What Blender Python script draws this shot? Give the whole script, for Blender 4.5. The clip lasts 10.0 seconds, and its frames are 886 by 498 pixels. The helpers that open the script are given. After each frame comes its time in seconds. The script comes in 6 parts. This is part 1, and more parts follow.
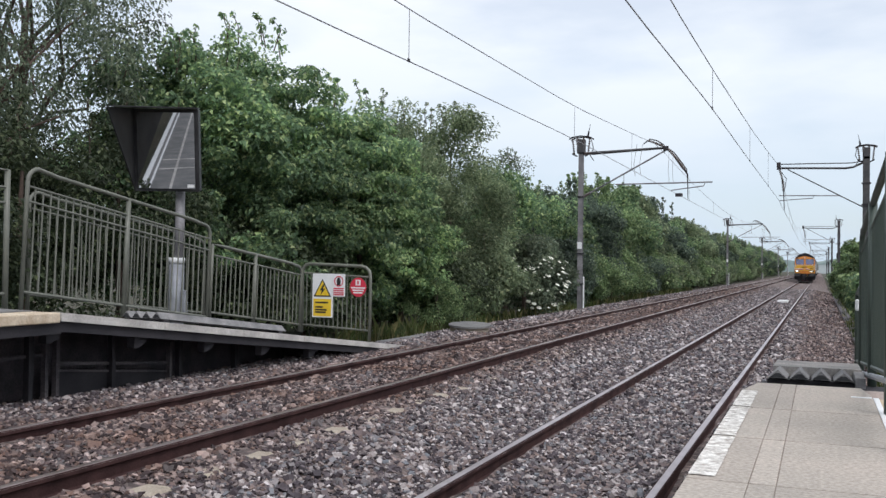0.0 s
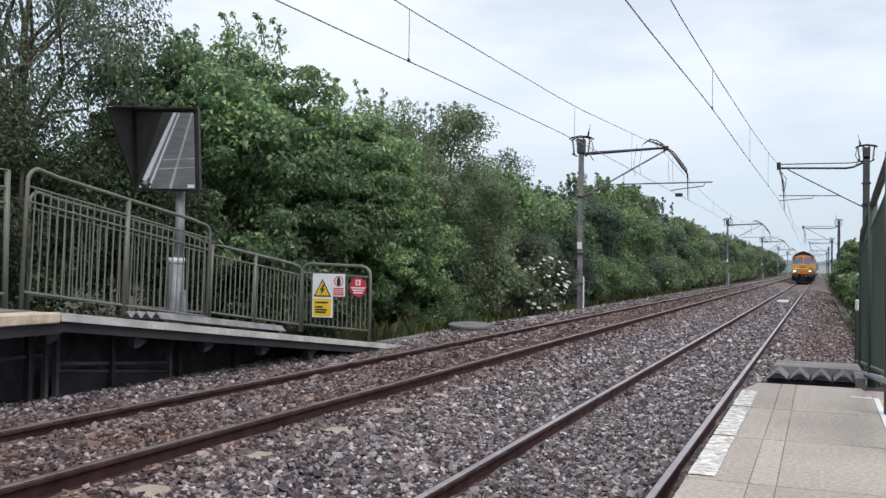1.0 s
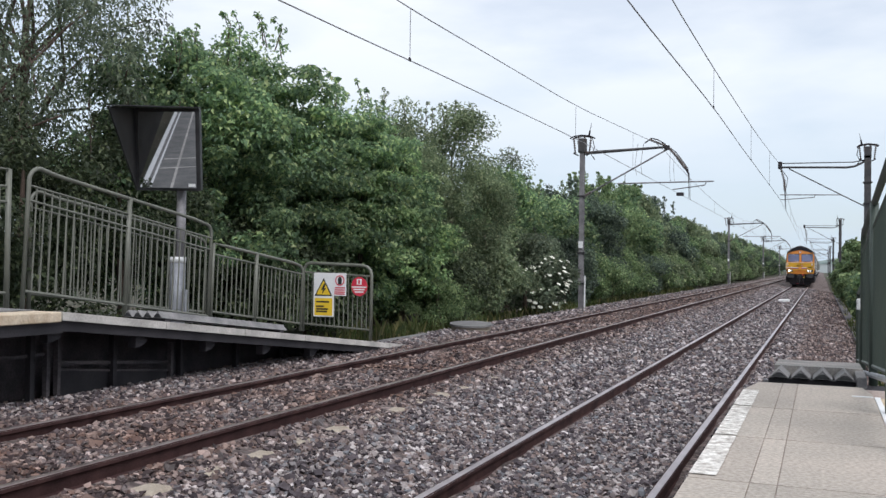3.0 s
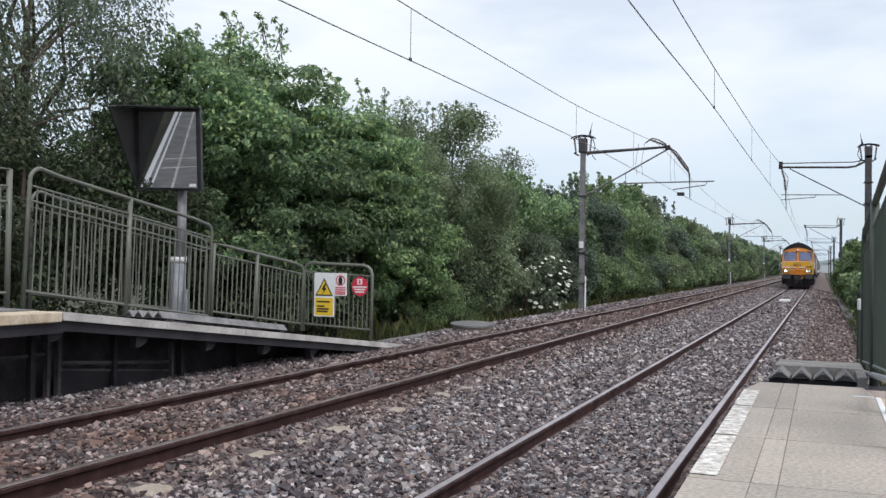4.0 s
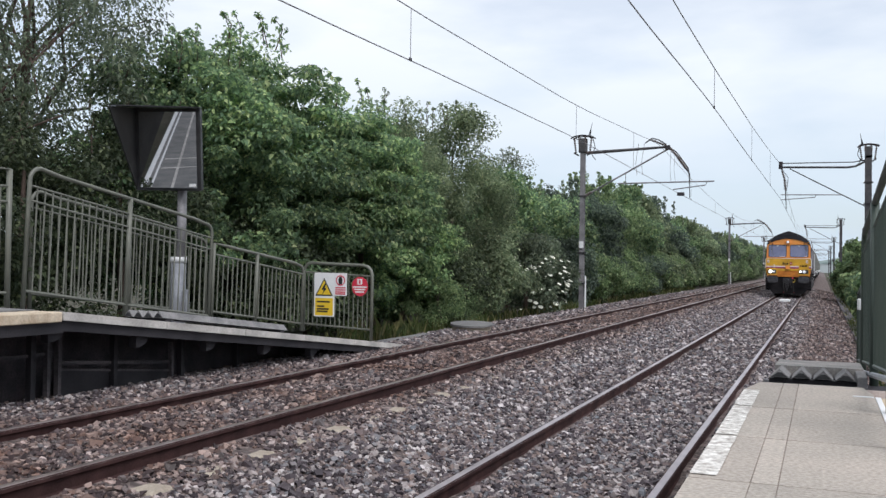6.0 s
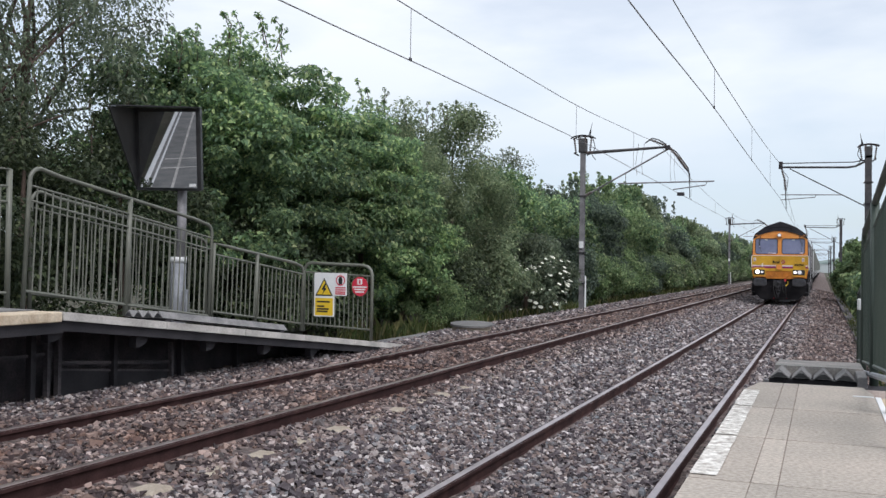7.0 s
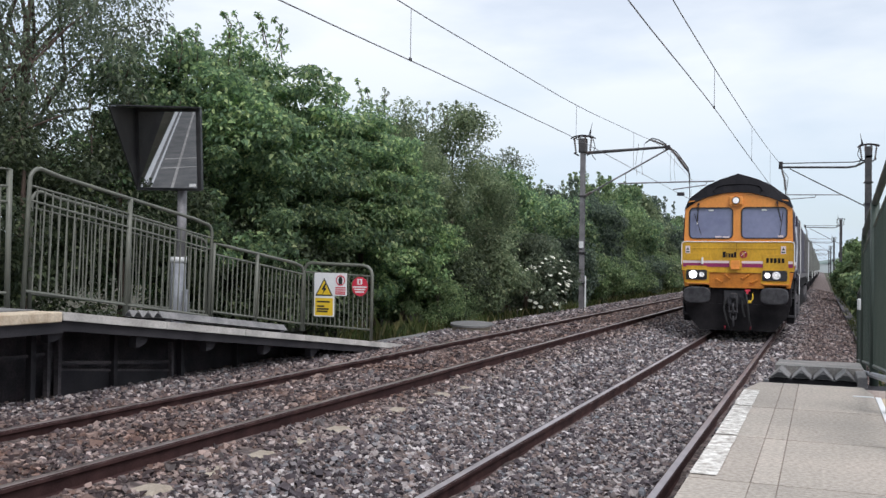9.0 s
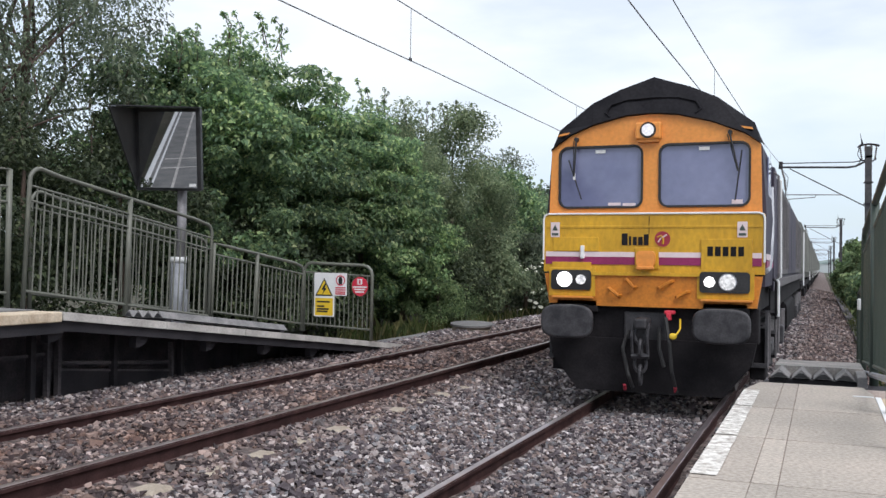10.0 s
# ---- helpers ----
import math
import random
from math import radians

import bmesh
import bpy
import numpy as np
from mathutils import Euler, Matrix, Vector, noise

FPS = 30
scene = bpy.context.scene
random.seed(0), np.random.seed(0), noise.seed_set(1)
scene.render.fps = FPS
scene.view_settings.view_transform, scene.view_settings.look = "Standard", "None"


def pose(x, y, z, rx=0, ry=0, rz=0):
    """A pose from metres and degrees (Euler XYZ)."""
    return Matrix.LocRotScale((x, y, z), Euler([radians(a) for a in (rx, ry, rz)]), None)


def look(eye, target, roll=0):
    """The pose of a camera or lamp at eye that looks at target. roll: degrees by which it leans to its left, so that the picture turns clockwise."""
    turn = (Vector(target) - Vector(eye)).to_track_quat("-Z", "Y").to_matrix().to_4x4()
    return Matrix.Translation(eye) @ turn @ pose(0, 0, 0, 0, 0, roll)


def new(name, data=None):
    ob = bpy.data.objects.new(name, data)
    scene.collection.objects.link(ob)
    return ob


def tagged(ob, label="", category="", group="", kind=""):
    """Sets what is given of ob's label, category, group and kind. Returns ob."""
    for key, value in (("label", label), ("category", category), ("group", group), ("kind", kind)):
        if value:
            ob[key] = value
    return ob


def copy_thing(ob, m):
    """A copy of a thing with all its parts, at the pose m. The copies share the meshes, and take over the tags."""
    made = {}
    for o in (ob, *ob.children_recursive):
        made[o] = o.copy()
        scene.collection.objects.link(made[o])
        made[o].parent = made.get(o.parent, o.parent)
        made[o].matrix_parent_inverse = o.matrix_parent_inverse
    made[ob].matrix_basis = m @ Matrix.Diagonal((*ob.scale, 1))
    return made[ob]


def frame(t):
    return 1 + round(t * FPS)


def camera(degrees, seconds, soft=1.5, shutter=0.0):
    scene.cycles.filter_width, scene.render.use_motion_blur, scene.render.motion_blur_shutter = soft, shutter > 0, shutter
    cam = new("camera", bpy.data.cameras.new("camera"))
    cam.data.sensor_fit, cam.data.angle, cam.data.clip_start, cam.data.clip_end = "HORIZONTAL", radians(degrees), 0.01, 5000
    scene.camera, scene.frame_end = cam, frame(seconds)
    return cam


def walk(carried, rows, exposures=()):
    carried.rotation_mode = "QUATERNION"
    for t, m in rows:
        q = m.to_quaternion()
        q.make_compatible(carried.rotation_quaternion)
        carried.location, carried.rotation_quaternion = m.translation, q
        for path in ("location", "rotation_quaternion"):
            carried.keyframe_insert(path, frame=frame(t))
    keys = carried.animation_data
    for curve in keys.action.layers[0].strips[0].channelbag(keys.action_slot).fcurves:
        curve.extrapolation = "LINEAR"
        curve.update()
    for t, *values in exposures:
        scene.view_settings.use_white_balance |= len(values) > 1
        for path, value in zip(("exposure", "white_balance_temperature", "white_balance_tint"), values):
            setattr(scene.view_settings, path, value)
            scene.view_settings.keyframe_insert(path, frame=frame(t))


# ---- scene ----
# camera: stands on the platform, near the edge, with a slight shake in the first seconds
FOV, YAW, PITCH, ROLL = 50.705, 22.084, 0.925, 0.801
EYE = (1.879, 0.0, 1.651)


def aim(right=0.0, up=0.0):
    """The camera's pose, turned by so many degrees to the right and upwards."""
    return pose(*EYE) @ pose(0, 0, 0, 0, 0, YAW - right) @ pose(0, 0, 0, 90 + PITCH + up) @ pose(0, 0, 0, 0, 0, ROLL)


cam = camera(FOV, 10.0, soft=1.45)
walk(cam, [(0.0, aim(0.104, 0.05)), (1.0, aim(0.104, 0.05)), (1.3, aim(0.12, 0.05)), (1.5, aim(0.155, 0.05)), (1.75, aim(0.1, 0.03)),
           (2.0, aim(0.065, 0.02)), (2.5, aim(0.055, 0.01)), (3.3, aim(0.02, 0.0)), (4.0, aim()), (7.0, aim()), (10.0, aim())],
     exposures=[(0.0, 0.06, 6300, 13), (8.0, 0.06, 6300, 13), (9.5, 0.1, 6300, 13), (10.0, 0.19, 6300, 13)])

# the train: position of the cab front along the track
TRAIN_START, TRAIN_SPEED = 132.66, 12.148

# ---- light ----
SUN_ELEVATION, SUN_AZIMUTH = 50.0, 132.0
world = bpy.data.worlds.new("sky")
scene.world = world
world.use_nodes = True
wn, wl = world.node_tree.nodes, world.node_tree.links
wn.clear()
sky = wn.new("ShaderNodeTexSky")
sky.sky_type, sky.sun_disc = "NISHITA", False
sky.sun_elevation, sky.sun_rotation = radians(SUN_ELEVATION), radians(SUN_AZIMUTH)
blue = wn.new("ShaderNodeBackground")
blue.inputs["Strength"].default_value = 0.13
wl.new(sky.outputs[0], blue.inputs["Color"])
veil = wn.new("ShaderNodeBackground")
height = wn.new("ShaderNodeSeparateXYZ")
climb = wn.new("ShaderNodeMapRange")
climb.inputs["From Min"].default_value, climb.inputs["From Max"].default_value = 0.0, 0.28
haze = wn.new("ShaderNodeMix")
haze.data_type = "RGBA"
haze.inputs["A"].default_value, haze.inputs["B"].default_value = (0.565, 0.68, 0.775, 1), (0.935, 0.972, 0.98, 1)
veil.inputs["Strength"].default_value = 1.07
coords = wn.new("ShaderNodeTexCoord")
stretch = wn.new("ShaderNodeMapping")
stretch.inputs["Scale"].default_value = (1.0, 1.0, 3.2)
stretch.inputs["Rotation"].default_value = (0.25, 0.1, 0.4)
puffs = wn.new("ShaderNodeTexNoise")
puffs.inputs["Scale"].default_value = 3.2
puffs.inputs["Detail"].default_value = 6
thick = wn.new("ShaderNodeMapRange")
thick.inputs["From Min"].default_value, thick.inputs["From Max"].default_value = 0.36, 0.6
thick.inputs["To Min"].default_value, thick.inputs["To Max"].default_value = 0.6, 1.0
blend = wn.new("ShaderNodeMixShader")
wout = wn.new("ShaderNodeOutputWorld")
wl.new(coords.outputs["Generated"], height.inputs[0])
wl.new(height.outputs["Z"], climb.inputs["Value"])
wl.new(climb.outputs["Result"], haze.inputs["Factor"])
wl.new(haze.outputs["Result"], veil.inputs["Color"])
wl.new(coords.outputs["Generated"], stretch.inputs["Vector"])
wl.new(stretch.outputs["Vector"], puffs.inputs["Vector"])
wl.new(puffs.outputs["Fac"], thick.inputs["Value"])
wl.new(thick.outputs["Result"], blend.inputs["Fac"])
wl.new(blue.outputs[0], blend.inputs[1])
wl.new(veil.outputs[0], blend.inputs[2])
wl.new(blend.outputs[0], wout.inputs["Surface"])

sun_data = bpy.data.lights.new("sun", "SUN")
sun_data.energy, sun_data.angle, sun_data.color = 1.9, radians(26), (1.0, 0.985, 0.96)
sun = new("sun", sun_data)
a, e = radians(SUN_AZIMUTH), radians(SUN_ELEVATION)
sun.matrix_world = look((60 * math.sin(a) * math.cos(e), 60 * math.cos(a) * math.cos(e), 60 * math.sin(e)), (0, 0, 0))


# ---- materials ----
def surface(name, c1, c2, rough=0.7, metal=0.0, scale=3.0, fine=60.0, grain=0.25, bump=0.2, depth=0.004, random_by="", spread=0.0,
            spec=0.5, glow=None, transmit=0.0, stretch_z=1.0):
    """A painted or rough surface: two colours in patches, fine grain, relief; random_by: 'Object' or 'Island'."""
    m = bpy.data.materials.new(name)
    m.use_nodes = True
    n, k = m.node_tree.nodes, m.node_tree.links
    p = n["Principled BSDF"]
    tc = n.new("ShaderNodeTexCoord")
    mp = n.new("ShaderNodeMapping")
    mp.inputs["Scale"].default_value = (1, 1, stretch_z)
    k.new(tc.outputs["Object"], mp.inputs["Vector"])
    n1, n2 = n.new("ShaderNodeTexNoise"), n.new("ShaderNodeTexNoise")
    n1.inputs["Scale"].default_value, n1.inputs["Detail"].default_value = scale, 5
    n2.inputs["Scale"].default_value, n2.inputs["Detail"].default_value = fine, 3
    k.new(mp.outputs[0], n1.inputs["Vector"])
    k.new(mp.outputs[0], n2.inputs["Vector"])
    r = n.new("ShaderNodeMapRange")
    r.inputs["From Min"].default_value, r.inputs["From Max"].default_value = 0.35, 0.65
    k.new(n1.outputs["Fac"], r.inputs["Value"])
    mix = n.new("ShaderNodeMix")
    mix.data_type = "RGBA"
    mix.inputs["A"].default_value, mix.inputs["B"].default_value = (*c1, 1), (*c2, 1)
    k.new(r.outputs["Result"], mix.inputs["Factor"])
    hsv = n.new("ShaderNodeHueSaturation")
    k.new(mix.outputs["Result"], hsv.inputs["Color"])
    v = n.new("ShaderNodeMapRange")
    v.inputs["From Min"].default_value, v.inputs["From Max"].default_value = 0.3, 0.7
    v.inputs["To Min"].default_value, v.inputs["To Max"].default_value = 1 - grain, 1 + grain
    k.new(n2.outputs["Fac"], v.inputs["Value"])
    value = v.outputs["Result"]
    if random_by:
        src = n.new("ShaderNodeObjectInfo").outputs["Random"] if random_by == "Object" else n.new("ShaderNodeNewGeometry").outputs["Random Per Island"]
        rr = n.new("ShaderNodeMapRange")
        rr.inputs["To Min"].default_value, rr.inputs["To Max"].default_value = 1 - spread, 1 + spread
        k.new(src, rr.inputs["Value"])
        mul = n.new("ShaderNodeMath")
        mul.operation = "MULTIPLY"
        k.new(value, mul.inputs[0])
        k.new(rr.outputs["Result"], mul.inputs[1])
        value = mul.outputs[0]
    k.new(value, hsv.inputs["Value"])
    k.new(hsv.outputs["Color"], p.inputs["Base Color"])
    p.inputs["Roughness"].default_value, p.inputs["Metallic"].default_value = rough, metal
    p.inputs["Specular IOR Level"].default_value = spec
    p.inputs["Transmission Weight"].default_value = transmit
    if bump:
        b = n.new("ShaderNodeBump")
        b.inputs["Strength"].default_value, b.inputs["Distance"].default_value = bump, depth
        k.new(n2.outputs["Fac"], b.inputs["Height"])
        k.new(b.outputs["Normal"], p.inputs["Normal"])
    if glow:
        p.inputs["Emission Color"].default_value, p.inputs["Emission Strength"].default_value = (*glow[:3], 1), glow[3]
    return m


def foliage(name, stops, through_light=0.52):
    """Leaves: each one takes a colour of its own between the stops."""
    m = bpy.data.materials.new(name)
    m.use_nodes = True
    n, k = m.node_tree.nodes, m.node_tree.links
    p = n["Principled BSDF"]
    out = n["Material Output"]
    geo = n.new("ShaderNodeNewGeometry")
    ramp = n.new("ShaderNodeValToRGB")
    el = ramp.color_ramp.elements
    el[0].position, el[0].color = stops[0][0], (*stops[0][1], 1)
    el[1].position, el[1].color = stops[-1][0], (*stops[-1][1], 1)
    for at, c in stops[1:-1]:
        el.new(at).color = (*c, 1)
    k.new(geo.outputs["Random Per Island"], ramp.inputs["Fac"])
    tc = n.new("ShaderNodeTexCoord")
    big = n.new("ShaderNodeTexNoise")
    big.inputs["Scale"].default_value = 0.55
    k.new(tc.outputs["Object"], big.inputs["Vector"])
    v = n.new("ShaderNodeMapRange")
    v.inputs["From Min"].default_value, v.inputs["From Max"].default_value = 0.35, 0.65
    v.inputs["To Min"].default_value, v.inputs["To Max"].default_value = 0.55, 1.35
    k.new(big.outputs["Fac"], v.inputs["Value"])
    hsv = n.new("ShaderNodeHueSaturation")
    k.new(v.outputs["Result"], hsv.inputs["Value"])
    k.new(ramp.outputs["Color"], hsv.inputs["Color"])
    k.new(hsv.outputs["Color"], p.inputs["Base Color"])
    p.inputs["Roughness"].default_value = 0.5
    p.inputs["Specular IOR Level"].default_value = 0.28
    tr = n.new("ShaderNodeBsdfTranslucent")
    k.new(hsv.outputs["Color"], tr.inputs["Color"])
    mx = n.new("ShaderNodeMixShader")
    mx.inputs["Fac"].default_value = through_light
    k.new(p.outputs[0], mx.inputs[1])
    k.new(tr.outputs[0], mx.inputs[2])
    k.new(mx.outputs[0], out.inputs["Surface"])
    return m


def stone_material(name):
    """Crushed stone: grey, bluish, pinkish and tan pieces, browner beside the rails where rust and brake dust settle."""
    m = bpy.data.materials.new(name)
    m.use_nodes = True
    n, k = m.node_tree.nodes, m.node_tree.links
    p = n["Principled BSDF"]
    geo = n.new("ShaderNodeNewGeometry")
    ramp = n.new("ShaderNodeValToRGB")
    el = ramp.color_ramp.elements
    el[0].position, el[0].color = 0.0, (0.03, 0.024, 0.029, 1)
    el[1].position, el[1].color = 1.0, (0.62, 0.57, 0.58, 1)
    for at, c in ((0.2, (0.068, 0.055, 0.063)), (0.4, (0.132, 0.11, 0.12)), (0.55, (0.24, 0.18, 0.16)), (0.68, (0.155, 0.166, 0.186)), (0.83, (0.31, 0.268, 0.262)), (0.94, (0.48, 0.44, 0.43))):
        el.new(at).color = (*c, 1)
    k.new(geo.outputs["Random Per Island"], ramp.inputs["Fac"])
    tc = n.new("ShaderNodeTexCoord")
    sep = n.new("ShaderNodeSeparateXYZ")
    k.new(tc.outputs["Object"], sep.inputs[0])
    wide = n.new("ShaderNodeTexNoise")
    wide.inputs["Scale"].default_value = 1.3
    wide.inputs["Detail"].default_value = 4
    k.new(tc.outputs["Object"], wide.inputs["Vector"])
    # rust stain: strong over the far track and the shoulder, weak over the near track
    far = n.new("ShaderNodeMapRange")
    far.interpolation_type = "SMOOTHSTEP"
    far.inputs["From Min"].default_value, far.inputs["From Max"].default_value = -1.7, -2.75
    far.inputs["To Min"].default_value, far.inputs["To Max"].default_value = 0.04, 0.8
    k.new(sep.outputs["X"], far.inputs["Value"])
    near = n.new("ShaderNodeMapRange")
    near.interpolation_type = "SMOOTHSTEP"
    near.inputs["From Min"].default_value, near.inputs["From Max"].default_value = 0.9, 1.8
    near.inputs["To Min"].default_value, near.inputs["To Max"].default_value = 0.0, 0.6
    k.new(sep.outputs["X"], near.inputs["Value"])
    # cleaner again on the shoulder beyond the far track
    edge = n.new("ShaderNodeMapRange")
    edge.inputs["From Min"].default_value, edge.inputs["From Max"].default_value = -5.2, -4.4
    edge.inputs["To Min"].default_value, edge.inputs["To Max"].default_value = 0.2, 1.0
    k.new(sep.outputs["X"], edge.inputs["Value"])
    dust = n.new("ShaderNodeMath")
    dust.operation = "MULTIPLY"
    k.new(far.outputs["Result"], dust.inputs[0])
    k.new(edge.outputs["Result"], dust.inputs[1])
    both = n.new("ShaderNodeMath")
    both.operation = "ADD"
    k.new(dust.outputs[0], both.inputs[0])
    k.new(near.outputs["Result"], both.inputs[1])
    mul = n.new("ShaderNodeMath")
    mul.operation = "MULTIPLY"
    k.new(both.outputs[0], mul.inputs[0])
    w2 = n.new("ShaderNodeMapRange")
    w2.inputs["From Min"].default_value, w2.inputs["From Max"].default_value = 0.3, 0.65
    w2.inputs["To Min"].default_value, w2.inputs["To Max"].default_value = 0.5, 1.2
    k.new(wide.outputs["Fac"], w2.inputs["Value"])
    k.new(w2.outputs["Result"], mul.inputs[1])
    tint = n.new("ShaderNodeMix")
    tint.data_type, tint.blend_type = "RGBA", "MULTIPLY"
    tint.inputs["B"].default_value = (0.62, 0.44, 0.355, 1)
    k.new(mul.outputs[0], tint.inputs["Factor"])
    k.new(ramp.outputs["Color"], tint.inputs["A"])
    grain = n.new("ShaderNodeTexNoise")
    grain.inputs["Scale"].default_value = 90
    k.new(tc.outputs["Object"], grain.inputs["Vector"])
    gv = n.new("ShaderNodeMapRange")
    gv.inputs["To Min"].default_value, gv.inputs["To Max"].default_value = 0.6, 1.3
    k.new(grain.outputs["Fac"], gv.inputs["Value"])
    hsv = n.new("ShaderNodeHueSaturation")
    k.new(gv.outputs["Result"], hsv.inputs["Value"])
    k.new(tint.outputs["Result"], hsv.inputs["Color"])
    k.new(hsv.outputs["Color"], p.inputs["Base Color"])
    p.inputs["Roughness"].default_value = 0.85
    return m


def bed_material(name):
    """Far ballast, too small to tell apart: a cell pattern of stone colours with relief."""
    m = bpy.data.materials.new(name)
    m.use_nodes = True
    n, k = m.node_tree.nodes, m.node_tree.links
    p = n["Principled BSDF"]
    tc = n.new("ShaderNodeTexCoord")
    cell = n.new("ShaderNodeTexVoronoi")
    cell.inputs["Scale"].default_value = 17
    k.new(tc.outputs["Object"], cell.inputs["Vector"])
    ramp = n.new("ShaderNodeValToRGB")
    el = ramp.color_ramp.elements
    el[0].position, el[0].color = 0.0, (0.028, 0.021, 0.02, 1)
    el[1].position, el[1].color = 1.0, (0.34, 0.27, 0.25, 1)
    for at, c in ((0.35, (0.10, 0.077, 0.072)), (0.7, (0.185, 0.14, 0.13))):
        el.new(at).color = (*c, 1)
    bw = n.new("ShaderNodeRGBToBW")
    k.new(cell.outputs["Color"], bw.inputs[0])
    k.new(bw.outputs[0], ramp.inputs["Fac"])
    wide = n.new("ShaderNodeTexNoise")
    wide.inputs["Scale"].default_value = 0.7
    wide.inputs["Detail"].default_value = 5
    k.new(tc.outputs["Object"], wide.inputs["Vector"])
    wv = n.new("ShaderNodeMapRange")
    wv.inputs["To Min"].default_value, wv.inputs["To Max"].default_value = 0.75, 1.3
    k.new(wide.outputs["Fac"], wv.inputs["Value"])
    hsv = n.new("ShaderNodeHueSaturation")
    k.new(wv.outputs["Result"], hsv.inputs["Value"])
    k.new(ramp.outputs["Color"], hsv.inputs["Color"])
    k.new(hsv.outputs["Color"], p.inputs["Base Color"])
    b = n.new("ShaderNodeBump")
    b.inputs["Strength"].default_value, b.inputs["Distance"].default_value = 0.9, 0.03
    b.invert = True
    k.new(cell.outputs["Distance"], b.inputs["Height"])
    k.new(b.outputs["Normal"], p.inputs["Normal"])
    p.inputs["Roughness"].default_value = 0.9
    return m


STONE = stone_material("ballast stone")
BED = bed_material("ballast bed")
SOIL = surface("soil and grass", (0.035, 0.04, 0.02), (0.07, 0.06, 0.04), 0.95, scale=0.4, fine=14, grain=0.4, bump=0.5, depth=0.03)
RAIL_SIDE = surface("rusty rail steel", (0.032, 0.016, 0.016), (0.068, 0.035, 0.033), 0.85, 0.0, scale=4, fine=90, bump=0.3, spec=0.15)
RAIL_TOP = surface("polished rail head", (0.36, 0.31, 0.325), (0.54, 0.48, 0.495), 0.32, 0.8, scale=2, fine=50, grain=0.12, bump=0.05)
RAIL_TOP_DULL = surface("dull rail head", (0.24, 0.19, 0.18), (0.4, 0.34, 0.33), 0.3, 0.7, scale=2, fine=50, grain=0.2, bump=0.1)
CONCRETE_TAN = surface("stained concrete sleeper", (0.26, 0.215, 0.17), (0.36, 0.31, 0.25), 0.9, scale=5, fine=80, bump=0.3)
PAVING = surface("buff concrete paving", (0.35, 0.315, 0.275), (0.43, 0.375, 0.325), 0.85, scale=1.6, fine=60, grain=0.24, bump=0.25, random_by="Object", spread=0.07)
TAN_PAVING = surface("tan paving", (0.50, 0.40, 0.27), (0.56, 0.46, 0.32), 0.85, scale=3, fine=70, grain=0.12, bump=0.2)
MORTAR = surface("sandy joint", (0.32, 0.255, 0.225), (0.4, 0.325, 0.285), 0.95, scale=5, fine=80)
CREAM_COPING = surface("weathered cream coping", (0.44, 0.34, 0.24), (0.62, 0.53, 0.41), 0.85, scale=6, fine=60, grain=0.15, bump=0.2)
GREY_COPING = surface("weathered grey coping", (0.34, 0.32, 0.30), (0.56, 0.53, 0.5), 0.85, scale=3, fine=60, grain=0.18, bump=0.2)
PLATFORM_TOP = surface("grey platform surface", (0.13, 0.13, 0.13), (0.2, 0.195, 0.19), 0.9, scale=2, fine=60, bump=0.3)
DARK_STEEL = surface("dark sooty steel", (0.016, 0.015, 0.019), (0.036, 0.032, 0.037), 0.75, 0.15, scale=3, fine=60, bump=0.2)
SOOTY_BRICK = surface("sooty blockwork", (0.05, 0.045, 0.052), (0.11, 0.095, 0.1), 0.95, scale=3, fine=40, bump=0.4)
GREEN_PAINT = surface("grey green gloss paint", (0.112, 0.116, 0.096), (0.158, 0.162, 0.134), 0.45, scale=3, fine=120, grain=0.1, bump=0.08)
DARK_GREEN = surface("dark green paint", (0.045, 0.065, 0.055), (0.065, 0.085, 0.07), 0.5, scale=3, fine=120, grain=0.1, bump=0.08)
DULL_PLANK = surface("dull weathered plank", (0.17, 0.165, 0.16), (0.28, 0.262, 0.245), 0.9, scale=4, fine=60, grain=0.25, bump=0.3)
GALVANISED = surface("galvanised steel", (0.27, 0.28, 0.31), (0.40, 0.41, 0.44), 0.5, 0.45, scale=5, fine=70, grain=0.12, bump=0.1)
MAST_STEEL = surface("weathered mast steel", (0.15, 0.145, 0.155), (0.27, 0.262, 0.27), 0.65, 0.3, scale=2, fine=50, grain=0.2, bump=0.15)
ARM_STEEL = surface("dark cantilever tube", (0.05, 0.05, 0.055), (0.09, 0.085, 0.085), 0.6, 0.4, scale=3, fine=60)
CERAMIC = surface("brown insulator glaze", (0.07, 0.05, 0.045), (0.12, 0.09, 0.08), 0.3, scale=5, fine=50, grain=0.1, bump=0)
COPPER = surface("dull copper wire", (0.2, 0.2, 0.21), (0.28, 0.27, 0.28), 0.5, 0.5, scale=5, fine=50, grain=0.1, bump=0)
WHITE = surface("white paint", (0.72, 0.73, 0.74), (0.80, 0.80, 0.80), 0.5, scale=3, fine=60, grain=0.06, bump=0.05)
WORN_WHITE = surface("worn white line paint", (0.36, 0.325, 0.29), (0.80, 0.78, 0.74), 0.85, scale=24, fine=75, grain=0.25, bump=0.2)
SIGN_YELLOW = surface("yellow sign enamel", (0.75, 0.50, 0.03), (0.80, 0.55, 0.04), 0.4, scale=3, fine=60, grain=0.05, bump=0)
SIGN_RED = surface("red sign enamel", (0.55, 0.03, 0.06), (0.62, 0.04, 0.07), 0.4, scale=3, fine=60, grain=0.05, bump=0)
